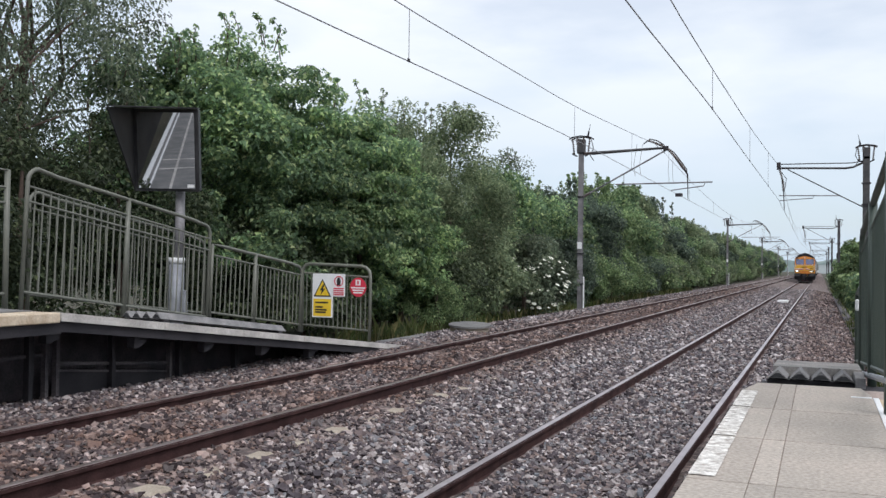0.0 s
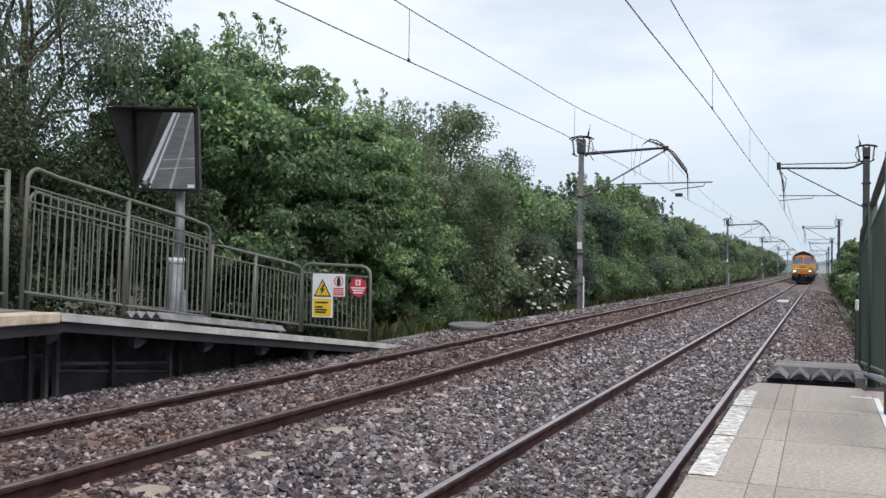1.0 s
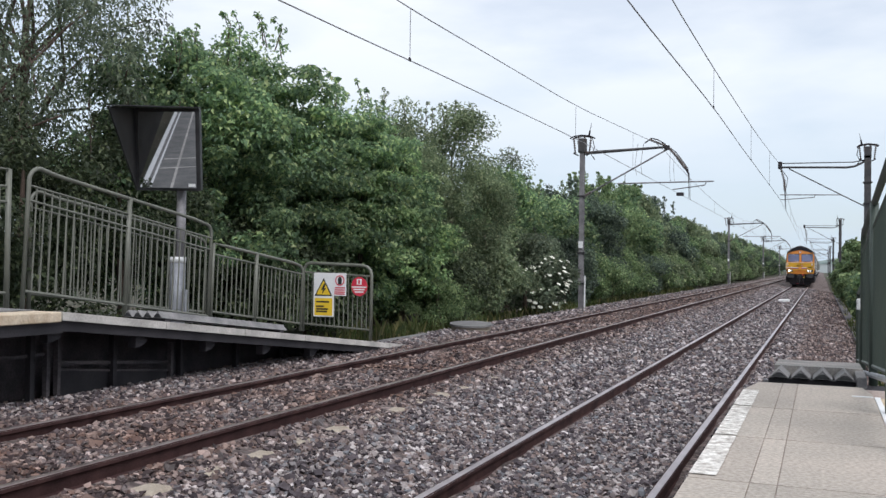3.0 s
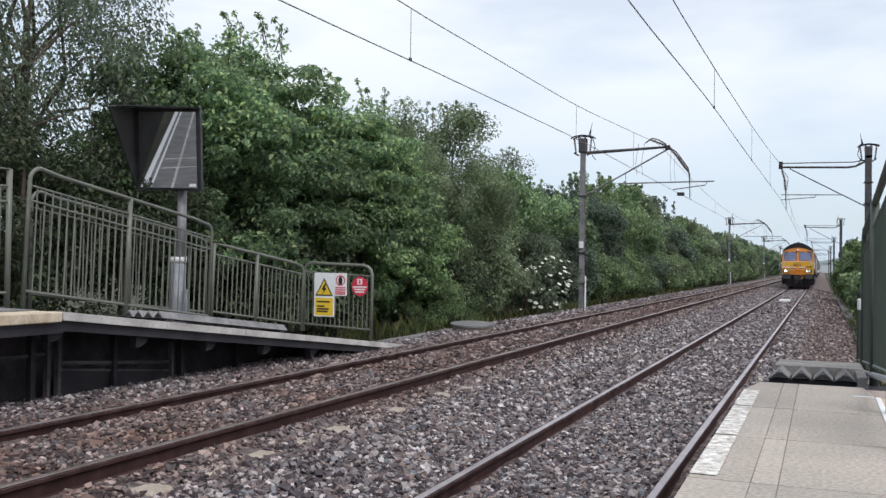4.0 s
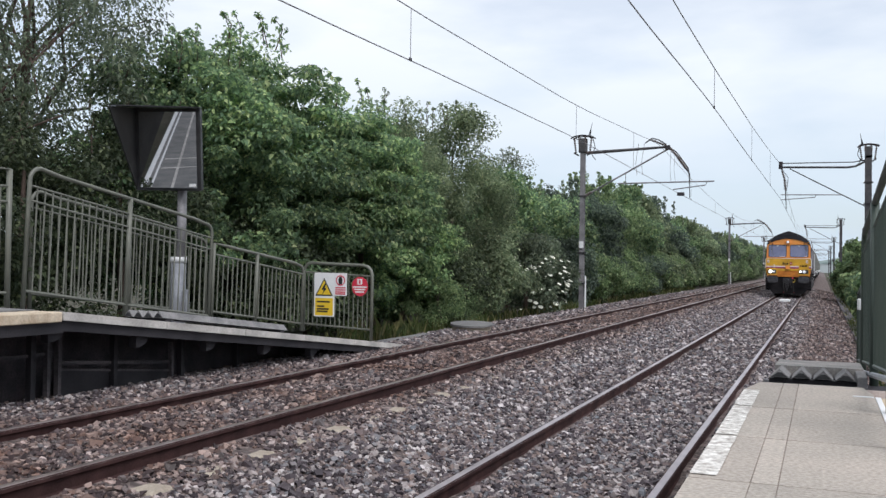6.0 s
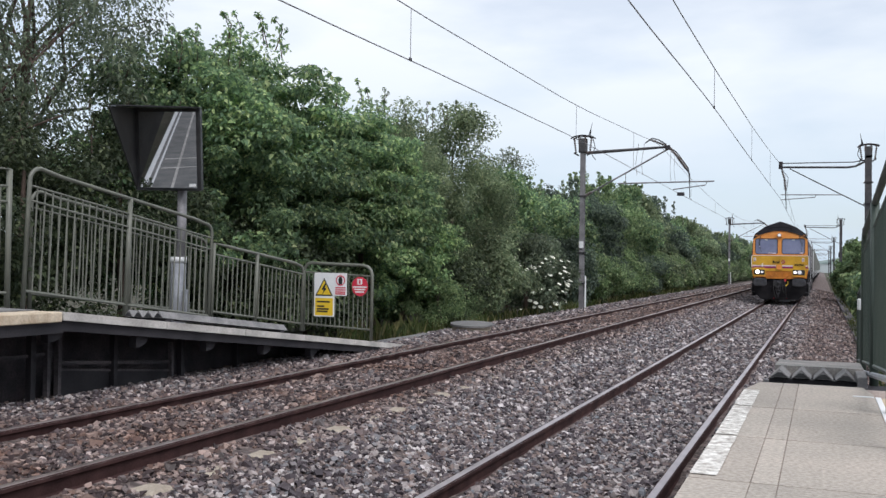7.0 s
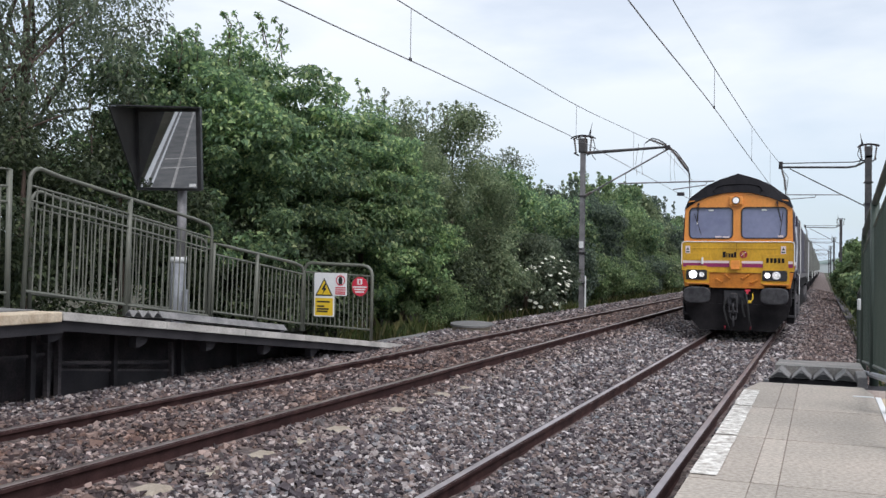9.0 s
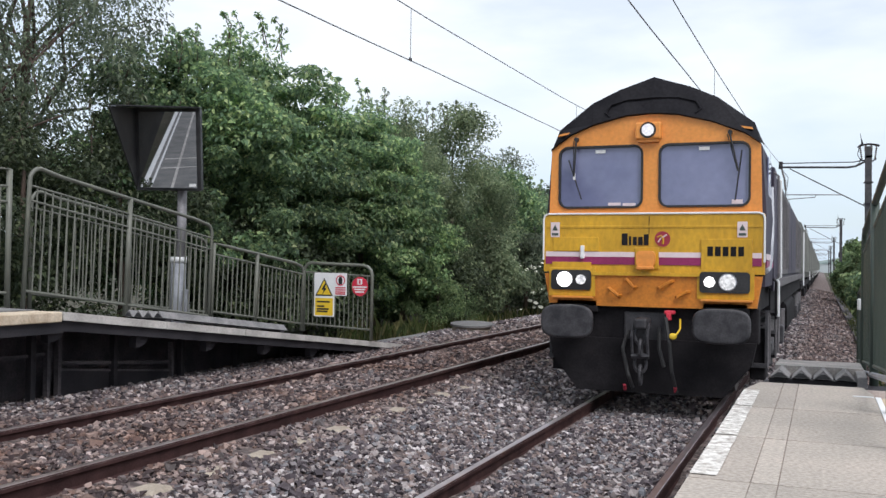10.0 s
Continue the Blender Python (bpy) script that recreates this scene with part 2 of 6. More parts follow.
BLACK = surface("black paint", (0.012, 0.012, 0.014), (0.03, 0.03, 0.032), 0.5, scale=4, fine=60, bump=0.1)
BARK = surface("brown bark", (0.07, 0.05, 0.04), (0.14, 0.10, 0.08), 0.95, scale=3, fine=30, bump=0.6, depth=0.01, stretch_z=0.3)
MIRROR = surface("mirror glass", (0.42, 0.43, 0.45), (0.46, 0.47, 0.49), 0.012, 1.0, scale=2, fine=30, grain=0.05, bump=0)
LOCO_ORANGE = surface("orange cab paint", (0.70, 0.26, 0.05), (0.79, 0.315, 0.07), 0.4, scale=1.7, fine=22, grain=0.09, bump=0.03)
LOCO_YELLOW = surface("warning yellow paint", (0.46, 0.255, 0.014), (0.65, 0.365, 0.022), 0.45, scale=1.3, fine=26, grain=0.12, bump=0.03, stretch_z=0.5)
LOCO_SIDE = surface("dusty dark blue grey body paint", (0.04, 0.035, 0.055), (0.075, 0.066, 0.09), 0.6, spec=0.2, scale=1.2, fine=30, grain=0.15, bump=0.03)
LOCO_GRILLE = surface("dull grey grille", (0.1, 0.095, 0.1), (0.17, 0.16, 0.165), 0.7, 0.0, spec=0.2, scale=1.5, fine=30, grain=0.15)
LOCO_ROOF = surface("sooty black roof", (0.008, 0.008, 0.011), (0.02, 0.019, 0.022), 0.75, spec=0.15, scale=1.5, fine=30, bump=0.1)
LOCO_UNDER = surface("grimy underframe", (0.006, 0.0055, 0.007), (0.018, 0.016, 0.018), 0.85, 0.0, spec=0.2, scale=3, fine=40, bump=0.3)
APRON_ORANGE = surface("dirty orange apron paint", (0.44, 0.145, 0.012), (0.60, 0.21, 0.022), 0.5, scale=2.0, fine=28, grain=0.15, bump=0.04)
MAROON = surface("maroon enamel", (0.28, 0.02, 0.04), (0.34, 0.03, 0.05), 0.4, scale=3, fine=60, grain=0.05, bump=0)
GUARD_GREY = surface("dull grey guard timber", (0.13, 0.128, 0.132), (0.24, 0.232, 0.23), 0.85, scale=4, fine=70, grain=0.25, bump=0.3)
LOCO_PURPLE = surface("magenta stripe paint", (0.22, 0.018, 0.085), (0.29, 0.025, 0.115), 0.45, scale=3, fine=40, grain=0.1, bump=0)
LOCO_PINK = surface("pale pink stripe paint", (0.68, 0.56, 0.58), (0.74, 0.62, 0.64), 0.4, scale=3, fine=60, grain=0.05, bump=0)
BUFFER = surface("greasy buffer steel", (0.018, 0.018, 0.022), (0.055, 0.053, 0.058), 0.6, 0.1, scale=9, fine=50, bump=0.15)
# Blue grey base colour paints the sky's reflection into the glass.
GLASS = surface("tinted cab glass", (0.15, 0.165, 0.285), (0.205, 0.22, 0.35), 0.06, scale=1, fine=10, grain=0.06, bump=0, spec=0.8)
RUBBER = surface("black rubber", (0.02, 0.02, 0.022), (0.03, 0.03, 0.03), 0.7, scale=4, fine=60)
LAMP_LIT = surface("lit lamp glass", (0.9, 0.9, 0.9), (0.9, 0.9, 0.9), 0.2, scale=3, fine=40, grain=0.02, bump=0, glow=(1.0, 0.97, 0.9, 5.0))
LAMP_DIM = surface("half lit lamp glass", (0.25, 0.26, 0.28), (0.95, 0.95, 0.95), 0.1, scale=22, fine=40, grain=0.15, bump=0, glow=(1.0, 0.97, 0.92, 0.3))
LAMP_SOFT = surface("softly lit lamp glass", (0.8, 0.8, 0.8), (0.85, 0.85, 0.85), 0.2, scale=3, fine=40, grain=0.02, bump=0, glow=(1.0, 0.97, 0.92, 2.6))
LAMP_TOP = surface("upper headlamp glass", (0.5, 0.5, 0.55), (0.7, 0.7, 0.72), 0.15, scale=40, fine=90, grain=0.15, bump=0.1, glow=(1.0, 0.97, 0.95, 0.35))
WAGON = surface("dusty hopper paint", (0.15, 0.155, 0.145), (0.26, 0.265, 0.245), 0.6, scale=0.8, fine=20, grain=0.2, bump=0.08, random_by="Object", spread=0.12)
WHEEL_STEEL = surface("wheel steel", (0.10, 0.085, 0.08), (0.2, 0.18, 0.17), 0.55, 0.5, scale=4, fine=50)
# Distance haze is painted into the next two colours.
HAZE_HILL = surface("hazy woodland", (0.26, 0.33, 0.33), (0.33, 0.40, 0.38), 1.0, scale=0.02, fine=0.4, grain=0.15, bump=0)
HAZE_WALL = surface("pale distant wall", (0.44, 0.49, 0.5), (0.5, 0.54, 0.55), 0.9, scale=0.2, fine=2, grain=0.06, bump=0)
MAPLE = foliage("maple leaves", [(0.0, (0.10, 0.158, 0.098)), (0.4, (0.175, 0.275, 0.155)), (0.75, (0.275, 0.395, 0.195)), (0.92, (0.44, 0.54, 0.255)), (1.0, (0.58, 0.64, 0.35))], 0.55)
OLIVE = foliage("olive green leaves", [(0.0, (0.12, 0.16, 0.10)), (0.5, (0.205, 0.265, 0.155)), (0.85, (0.29, 0.345, 0.2)), (1.0, (0.41, 0.44, 0.265))], 0.55)
BIRCH = foliage("birch leaves", [(0.0, (0.09, 0.12, 0.085)), (0.5, (0.16, 0.20, 0.135)), (0.9, (0.22, 0.26, 0.175)), (1.0, (0.3, 0.33, 0.22))])
BUSH = foliage("bush leaves", [(0.0, (0.10, 0.15, 0.078)), (0.45, (0.175, 0.26, 0.125)), (0.8, (0.27, 0.36, 0.17)), (1.0, (0.42, 0.48, 0.25))])
# Brighter maple leaves: the sunlit sprays are put into the colour.
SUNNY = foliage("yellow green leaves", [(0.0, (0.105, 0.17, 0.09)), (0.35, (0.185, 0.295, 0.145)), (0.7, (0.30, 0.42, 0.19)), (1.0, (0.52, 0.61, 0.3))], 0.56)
DUSKY = foliage("dusky blue green leaves", [(0.0, (0.06, 0.085, 0.07)), (0.5, (0.115, 0.155, 0.12)), (0.85, (0.165, 0.215, 0.15)), (1.0, (0.25, 0.31, 0.2))], 0.45)
# Darker leaf colour paints in the shade low down behind the fence.
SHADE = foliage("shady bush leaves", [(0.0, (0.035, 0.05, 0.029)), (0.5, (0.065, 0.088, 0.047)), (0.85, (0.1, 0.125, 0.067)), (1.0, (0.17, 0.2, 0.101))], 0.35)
GRASS = foliage("grass blades", [(0.0, (0.04, 0.06, 0.02)), (0.5, (0.08, 0.11, 0.035)), (0.9, (0.17, 0.16, 0.07)), (1.0, (0.3, 0.26, 0.12))])
BLOSSOM = surface("white blossom", (0.68, 0.68, 0.56), (0.78, 0.78, 0.70), 0.8, scale=9, fine=60, grain=0.1, bump=0)


# ---- mesh helpers ----
def thing(name, at=(0, 0, 0), label="", category="", group="", kind=""):
    ob = new(name)
    ob.location = at
    ob.empty_display_size = 0.1
    return tagged(ob, label, category, group, kind)


def part(name, bm, material, parent=None, label="", smooth=False):
    """Links a bmesh as one mesh object under a thing or a part."""
    bmesh.ops.recalc_face_normals(bm, faces=bm.faces)
    me = bpy.data.meshes.new(name)
    bm.to_mesh(me)
    bm.free()
    if smooth:
        for f in me.polygons:
            f.use_smooth = True
    for mm in (material if isinstance(material, (list, tuple)) else [material]):
        me.materials.append(mm)
    ob = new(name, me)
    if parent:
        ob.parent = parent
    return tagged(ob, label)


def again(ob, at=None, m=None, parent=None):
    """Another object on the same mesh."""
    o = bpy.data.objects.new(ob.name.split(".")[0], ob.data)
    scene.collection.objects.link(o)
    o.parent = parent or ob.parent
    if m is not None:
        o.matrix_basis = m
    elif at is not None:
        o.location = at
    for key in ("label",):
        if key in ob:
            o[key] = ob[key]
    return o


def box(bm, x0, x1, y0, y1, z0, z1, bevel=0.0):
    r = bmesh.ops.create_cube(bm, size=1)
    bmesh.ops.scale(bm, vec=(x1 - x0, y1 - y0, z1 - z0), verts=r["verts"])
    bmesh.ops.translate(bm, vec=((x0 + x1) / 2, (y0 + y1) / 2, (z0 + z1) / 2), verts=r["verts"])
    if bevel:
        edges = list({e for v in r["verts"] for e in v.link_edges})
        bmesh.ops.bevel(bm, geom=edges, offset=bevel, segments=2, affect="EDGES", profile=0.5)
    return bm


def boxed(*args, bevel=0.0):
    return box(bmesh.new(), *args, bevel=bevel)


def tube(bm, pts, r, n=8, r2=None, cap=True):
    """A round tube along points; r2: radius at the end."""
    pts = [Vector(p) for p in pts]
    rings = []
    side = None
    for i, p in enumerate(pts):
        d = (pts[min(i + 1, len(pts) - 1)] - pts[max(i - 1, 0)]).normalized()
        if side is None:
            side = d.orthogonal().normalized()
        side = (side - d * side.dot(d)).normalized()
        up = d.cross(side)
        rr = r if r2 is None else r + (r2 - r) * i / (len(pts) - 1)
        rings.append([bm.verts.new(p + rr * (math.cos(2 * math.pi * j / n) * side + math.sin(2 * math.pi * j / n) * up)) for j in range(n)])
    for a_, b_ in zip(rings, rings[1:]):
        for j in range(n):
            bm.faces.new((a_[j], a_[(j + 1) % n], b_[(j + 1) % n], b_[j]))
    if cap:
        bm.faces.new(rings[0])
        bm.faces.new(rings[-1])
    return bm


def tubed(pts, r, n=8, r2=None):
    return tube(bmesh.new(), pts, r, n, r2)


def prism(bm, profile, y0, y1):
    """A closed outline in x, z drawn out along y."""
    a_ = [bm.verts.new((x, y0, z)) for x, z in profile]
    b_ = [bm.verts.new((x, y1, z)) for x, z in profile]
    n = len(profile)
    for i in range(n):
        bm.faces.new((a_[i], a_[(i + 1) % n], b_[(i + 1) % n], b_[i]))
    bm.faces.new(a_)
    bm.faces.new(b_)
    return bm


def rounded(x0, x1, z0, z1, r, n=6):
    pts = []
    for cx, cz, s in ((x1 - r, z1 - r, 0), (x0 + r, z1 - r, 90), (x0 + r, z0 + r, 180), (x1 - r, z0 + r, 270)):
        for i in range(n + 1):
            t = radians(s + 90 * i / n)
            pts.append((cx + r * math.cos(t), cz + r * math.sin(t)))
    return pts


def ring(bm, outer, inner, y0, y1):
    """A flat frame between two outlines with as many points."""
    n = len(outer)
    A = [bm.verts.new((x, y0, z)) for x, z in outer]
    B = [bm.verts.new((x, y0, z)) for x, z in inner]
    C = [bm.verts.new((x, y1, z)) for x, z in outer]
    D = [bm.verts.new((x, y1, z)) for x, z in inner]
    for i in range(n):
        j = (i + 1) % n
        bm.faces.new((A[i], A[j], B[j], B[i]))
        bm.faces.new((C[i], D[i], D[j], C[j]))
        bm.faces.new((A[i], C[i], C[j], A[j]))
        bm.faces.new((B[i], B[j], D[j], D[i]))
    return bm


def mesh_from(name, verts, faces, material, parent=None, smooth=False):
    """A large mesh from arrays: verts (n, 3), faces (m, 3 or 4)."""
    me = bpy.data.meshes.new(name)
    verts, faces = np.asarray(verts, np.float32), np.asarray(faces, np.int32)
    k = faces.shape[1]
    me.vertices.add(len(verts))
    me.vertices.foreach_set("co", verts.ravel())
    me.loops.add(faces.size)
    me.loops.foreach_set("vertex_index", faces.ravel())
    me.polygons.add(len(faces))
    me.polygons.foreach_set("loop_start", np.arange(0, faces.size, k, dtype=np.int32))
    me.polygons.foreach_set("use_smooth", np.full(len(faces), smooth))
    me.materials.append(material)
    me.update(calc_edges=True)
    me.validate()
    ob = new(name, me)
    if parent:
        ob.parent = parent
    return ob

# ---- ground, ballast, tracks ----
T2X, T2Z = -3.467, 0.27           # the far track's centre line and its height over the near track
EDGE_R, EDGE_L = 1.443, -4.91     # platform edges
PROFILE_X = [-60.0, -9.0, -7.4, -6.3, -5.7, -5.3, -4.9, -2.6, -2.3, -1.8, -1.3, -0.9, 0.9, 1.4, 1.9, 2.7, 3.6, 8.0, 60.0]
PROFILE_Z = [0.0, 0.0, 0.0, 0.07, 0.15, 0.215, 0.185, 0.135, 0.085, 0.04, -0.1, -0.135, -0.135, -0.15, -0.24, -0.42, -0.5, -0.5, -0.5]


def ground_z(x):
    return np.interp(x, PROFILE_X, PROFILE_Z)


def build_ground():
    xs = np.array(sorted(set([-1500, -600, -200, 200, 600, 1500] + PROFILE_X + list(np.arange(-7.2, 3.6, 0.3)))))
    ys = np.array([-1500, -400, -120, -50] + list(range(-40, 61, 4)) + [80, 110, 150, 200, 300, 450, 700, 1200, 2500], float)
    X, Y = np.meshgrid(xs, ys)
    Z = ground_z(X) - 0.03
    v = np.stack([X, Y, Z], -1).reshape(-1, 3)
    w = len(xs)
    f = [(r * w + c, r * w + c + 1, (r + 1) * w + c + 1, (r + 1) * w + c) for r in range(len(ys) - 1) for c in range(w - 1)]
    ob = mesh_from("ground", v, f, SOIL)
    tagged(ob, "dark soil and rough grass beside the railway", "ground", kind="structure")
    # ballast bed over it
    xs = np.array(sorted(set([x for x in PROFILE_X if -7.4 < x < 2.8] + list(np.arange(-6.6, 2.75, 0.15)))))
    ys = np.concatenate([np.arange(-30, 60, 0.5), np.geomspace(60, 600, 60)])
    X, Y = np.meshgrid(xs, ys)
    rng = np.random.default_rng(4)
    Z = ground_z(X) + rng.normal(0, 0.008, X.shape)
    v = np.stack([X, Y, Z], -1).reshape(-1, 3)
    w = len(xs)
    f = [(r * w + c, r * w + c + 1, (r + 1) * w + c + 1, (r + 1) * w + c) for r in range(len(ys) - 1) for c in range(w - 1)]
    ob = mesh_from("ballast_bed", v, f, BED, smooth=True)
    tagged(ob, "grey brown crushed stone ballast bed under both tracks", "ballast", kind="structure")


def stones(name, x0, x1, y0, y1, cell, size, seed, keep=None, lift=0.0):
    """Loose crushed stones strewn over the bed, each a small jagged block."""
    rng = np.random.default_rng(seed)
    gx, gy = np.meshgrid(np.arange(x0, x1, cell), np.arange(y0, y1, cell))
    n = gx.size
    x = gx.ravel() + rng.uniform(-0.5, 0.5, n) * cell
    y = gy.ravel() + rng.uniform(-0.5, 0.5, n) * cell
    ok = np.ones(n, bool)
    for rail in (-0.7525, 0.7525, T2X - 0.7525, T2X + 0.7525):
        ok &= np.abs(x - rail) > 0.075
    if keep is not None:
        ok &= keep(x, y)
    x, y = x[ok], y[ok]
    n = len(x)
    near_rail = np.min([np.abs(x - r_) for r_ in (-0.7525, 0.7525, T2X - 0.7525, T2X + 0.7525)], axis=0)
    z = ground_z(x) + rng.uniform(-0.5, 1.1, n) * size - 0.012 * np.exp(-(near_rail / 0.12) ** 2)
    base = np.array([(-1, -1, -1), (1, -1, -1), (1, 1, -1), (-1, 1, -1), (-1, -1, 1), (1, -1, 1), (1, 1, 1), (-1, 1, 1)], float) * 0.62
    v = base[None] * (1 + rng.uniform(-0.45, 0.45, (n, 8, 3)))
    v *= (size * rng.lognormal(0, 0.28, (n, 1, 1))) * rng.uniform(0.55, 1.35, (n, 1, 3))
    q = rng.normal(size=(n, 4))
    q /= np.linalg.norm(q, axis=1, keepdims=True)
    a_, b_, c_, d_ = q.T
    R = np.stack([np.stack([1 - 2 * (c_ * c_ + d_ * d_), 2 * (b_ * c_ - a_ * d_), 2 * (b_ * d_ + a_ * c_)], -1),
                  np.stack([2 * (b_ * c_ + a_ * d_), 1 - 2 * (b_ * b_ + d_ * d_), 2 * (c_ * d_ - a_ * b_)], -1),
                  np.stack([2 * (b_ * d_ - a_ * c_), 2 * (c_ * d_ + a_ * b_), 1 - 2 * (b_ * b_ + c_ * c_)], -1)], 1)
    v = np.einsum("nij,nkj->nki", R, v) * (1.05, 1.05, 0.84) + np.stack([x, y, z], -1)[:, None]
    f = np.array([(0, 3, 2, 1), (4, 5, 6, 7), (0, 1, 5, 4), (1, 2, 6, 5), (2, 3, 7, 6), (3, 0, 4, 7)])
    faces = (np.arange(n)[:, None, None] * 8 + f[None]).reshape(-1, 4)
    ob = mesh_from(name, v.reshape(-1, 3), faces, STONE)
    return tagged(ob, "loose angular grey and pinkish ballast stones", "ballast stones", kind="stuff")


def rail_profile():
    h = [(0.036, 0.0), (0.036, -0.034), (0.011, -0.05), (0.01, -0.125), (0.03, -0.142), (0.07, -0.15), (0.07, -0.16)]
    return h + [(-x, z) for x, z in reversed(h)]


def build_track(x, z, head, label):
    track = thing("railway_track", (x, 0, z), label, "railway track", kind="structure")
    for s in (-0.7525, 0.7525):
        r = part("rail", prism(bmesh.new(), [(s + px, pz - 0.003) for px, pz in rail_profile()], -30, 600), RAIL_SIDE, track, "rusty brown steel rail")
        bm = bmesh.new()
        prism(bm, [(s - 0.026, 0.0), (s + 0.026, 0.0), (s + 0.033, -0.006), (s + 0.0365, -0.012), (s - 0.0365, -0.012), (s - 0.033, -0.006)], -30, 600)
        part("rail_head", bm, head, r, "worn running surface")
    bm = bmesh.new()
    prism(bm, [(-1.25, -0.36), (-1.25, -0.2), (-1.21, -0.165), (-0.5, -0.165), (-0.4, -0.2), (0.4, -0.2), (0.5, -0.165), (1.21, -0.165), (1.25, -0.2), (1.25, -0.36)], -0.13, 0.13)
    first = part("sleeper", bm, CONCRETE_TAN, track)
    first.location = (0, -2.0, 0)
    clipbm = bmesh.new()
    for s in (-0.7525, 0.7525):
        for d in (-0.1, 0.1):
            tube(clipbm, [(s + d, -0.05, -0.155), (s + d * 0.8, -0.03, -0.125), (s + d * 0.75, 0.03, -0.125), (s + d, 0.05, -0.15)], 0.011, 5)
    clip = part("rail_clip", clipbm, RAIL_SIDE, first, "rusty sprung rail clips")
    for i in range(1, 75):
        s = again(first, (0, -2.0 + 0.65 * i, 0), parent=track)
        again(clip, (0, 0, 0), parent=s)
    return track


build_ground()
build_track(0, 0, RAIL_TOP, "near running line with bright rail heads on concrete sleepers")
build_track(T2X, T2Z, RAIL_TOP_DULL, "far running line with rust brown rails on concrete sleepers")
stones("ballast_stones", -6.2, 1.42, 1.6, 11.5, 0.036, 0.0215, 11, keep=lambda x, y: ~((x > -2.5) & (x < -2.19) & (np.abs((y + 2.0 + 0.325) % 0.65 - 0.325) < 0.12) & (np.sin(y * 5.1) > -0.4)))
stones("ballast_stones", -6.2, 1.42, 11.5, 19.0, 0.047, 0.0265, 14)
stones("ballast_stones", 1.42, 3.0, 9.0, 30.0, 0.045, 0.023, 15)
stones("ballast_stones", 1.42, 3.0, 30.0, 45.0, 0.07, 0.03, 16)
stones("ballast_stones", -6.4, 1.42, 19.0, 36.0, 0.064, 0.031, 12)
stones("ballast_stones", -6.5, 2.8, 36.0, 90.0, 0.12, 0.034, 13)

marker = thing("track_magnet", (0.03, 53.5, 0), "white painted box fixed between the rails", "track magnet")
part("cover", boxed(-0.27, 0.27, -0.35, 0.35, -0.13, 0.02, bevel=0.03), WHITE, marker)
part("base", boxed(-0.33, 0.33, -0.45, 0.45, -0.2, -0.12), DARK_STEEL, marker)


# ---- near platform ----
def saw_guard(name, x0, x1, y0, y1, base, slope, count, label, rise, timber):
    """Trespass guard: ridges of triangular timbers side by side, on a bearer."""
    g = thing(name, (0, 0, 0), label, "trespass guard")
    w = (x1 - x0) / count
    h = w * rise
    for i in range(count):
        c = x0 + (i + 0.5) * w
        bm = bmesh.new()
        prism(bm, [(c - w * 0.45, 0.0), (c, h), (c + w * 0.45, 0.0)], y0, y1)
        for v in bm.verts:
            v.co.z += base - slope * (v.co.y - y0)
        r_ = part("ridge", bm, timber, g, "grey triangular ridge")
        # Black patch on the solid end paints the shade of a hollow.
        bm = bmesh.new()
        prism(bm, [(c - w * 0.37, 0.006), (c - w * 0.1, h * 0.6), (c + w * 0.1, h * 0.6), (c + w * 0.37, 0.006)], y0 - 0.006, y0 - 0.001)
        for v in bm.verts:
            v.co.z += base
        part("hollow_end", bm, BLACK, r_, "black patch painted as the shaded hollow of the ridge")
    for yy in (y0 + 0.05, y1 - 0.2):
        part("bearer", boxed(x0, x1, yy, yy + 0.1, base - slope * (yy - y0) - 0.1, base - slope * (yy - y0) - 0.012), DARK_STEEL, g)
    return g


def ramp_mesh(x0, x1, y0, y1, z0, z1, thick, cross=0.0):
    bm = bmesh.new()
    v = [bm.verts.new(p) for p in ((x0, y0, z0), (x1, y0, z0 + cross), (x1, y1, z1 + cross), (x0, y1, z1),
                                   (x0, y0, z0 - thick), (x1, y0, z0 - thick), (x1, y1, z1 - thick), (x0, y1, z1 - thick))]
    for q in ((0, 1, 2, 3), (7, 6, 5, 4), (0, 4, 5, 1), (1, 5, 6, 2), (2, 6, 7, 3), (3, 7, 4, 0)):
        bm.faces.new([v[i] for i in q])
    return bm


PZ = 0.915
platform = thing("platform", (0, 0, 0), "buff paved station platform with a worn white edge line", "platform", kind="structure")
part("core", boxed(EDGE_R + 0.06, 7.0, -40, 6.35, -0.5, PZ - 0.005), MORTAR, platform, "dark platform wall and bedding")
CROSS = [-9.0, -3.0, 0.9, 1.7, 2.55, 3.39, 4.3, 5.25]
for y0, y1 in zip(CROSS, CROSS[1:]):
    for x0, x1, nm in ((EDGE_R, 1.655, "coping_slab"), (1.655, 1.745, "channel_slab"), (1.745, 2.165, "paving_slab")):
        part(nm, boxed(x0 + 0.0014, x1 - 0.0014, y0 + 0.006, y1 - 0.006, PZ - 0.1, PZ, bevel=0.0015), PAVING, platform)
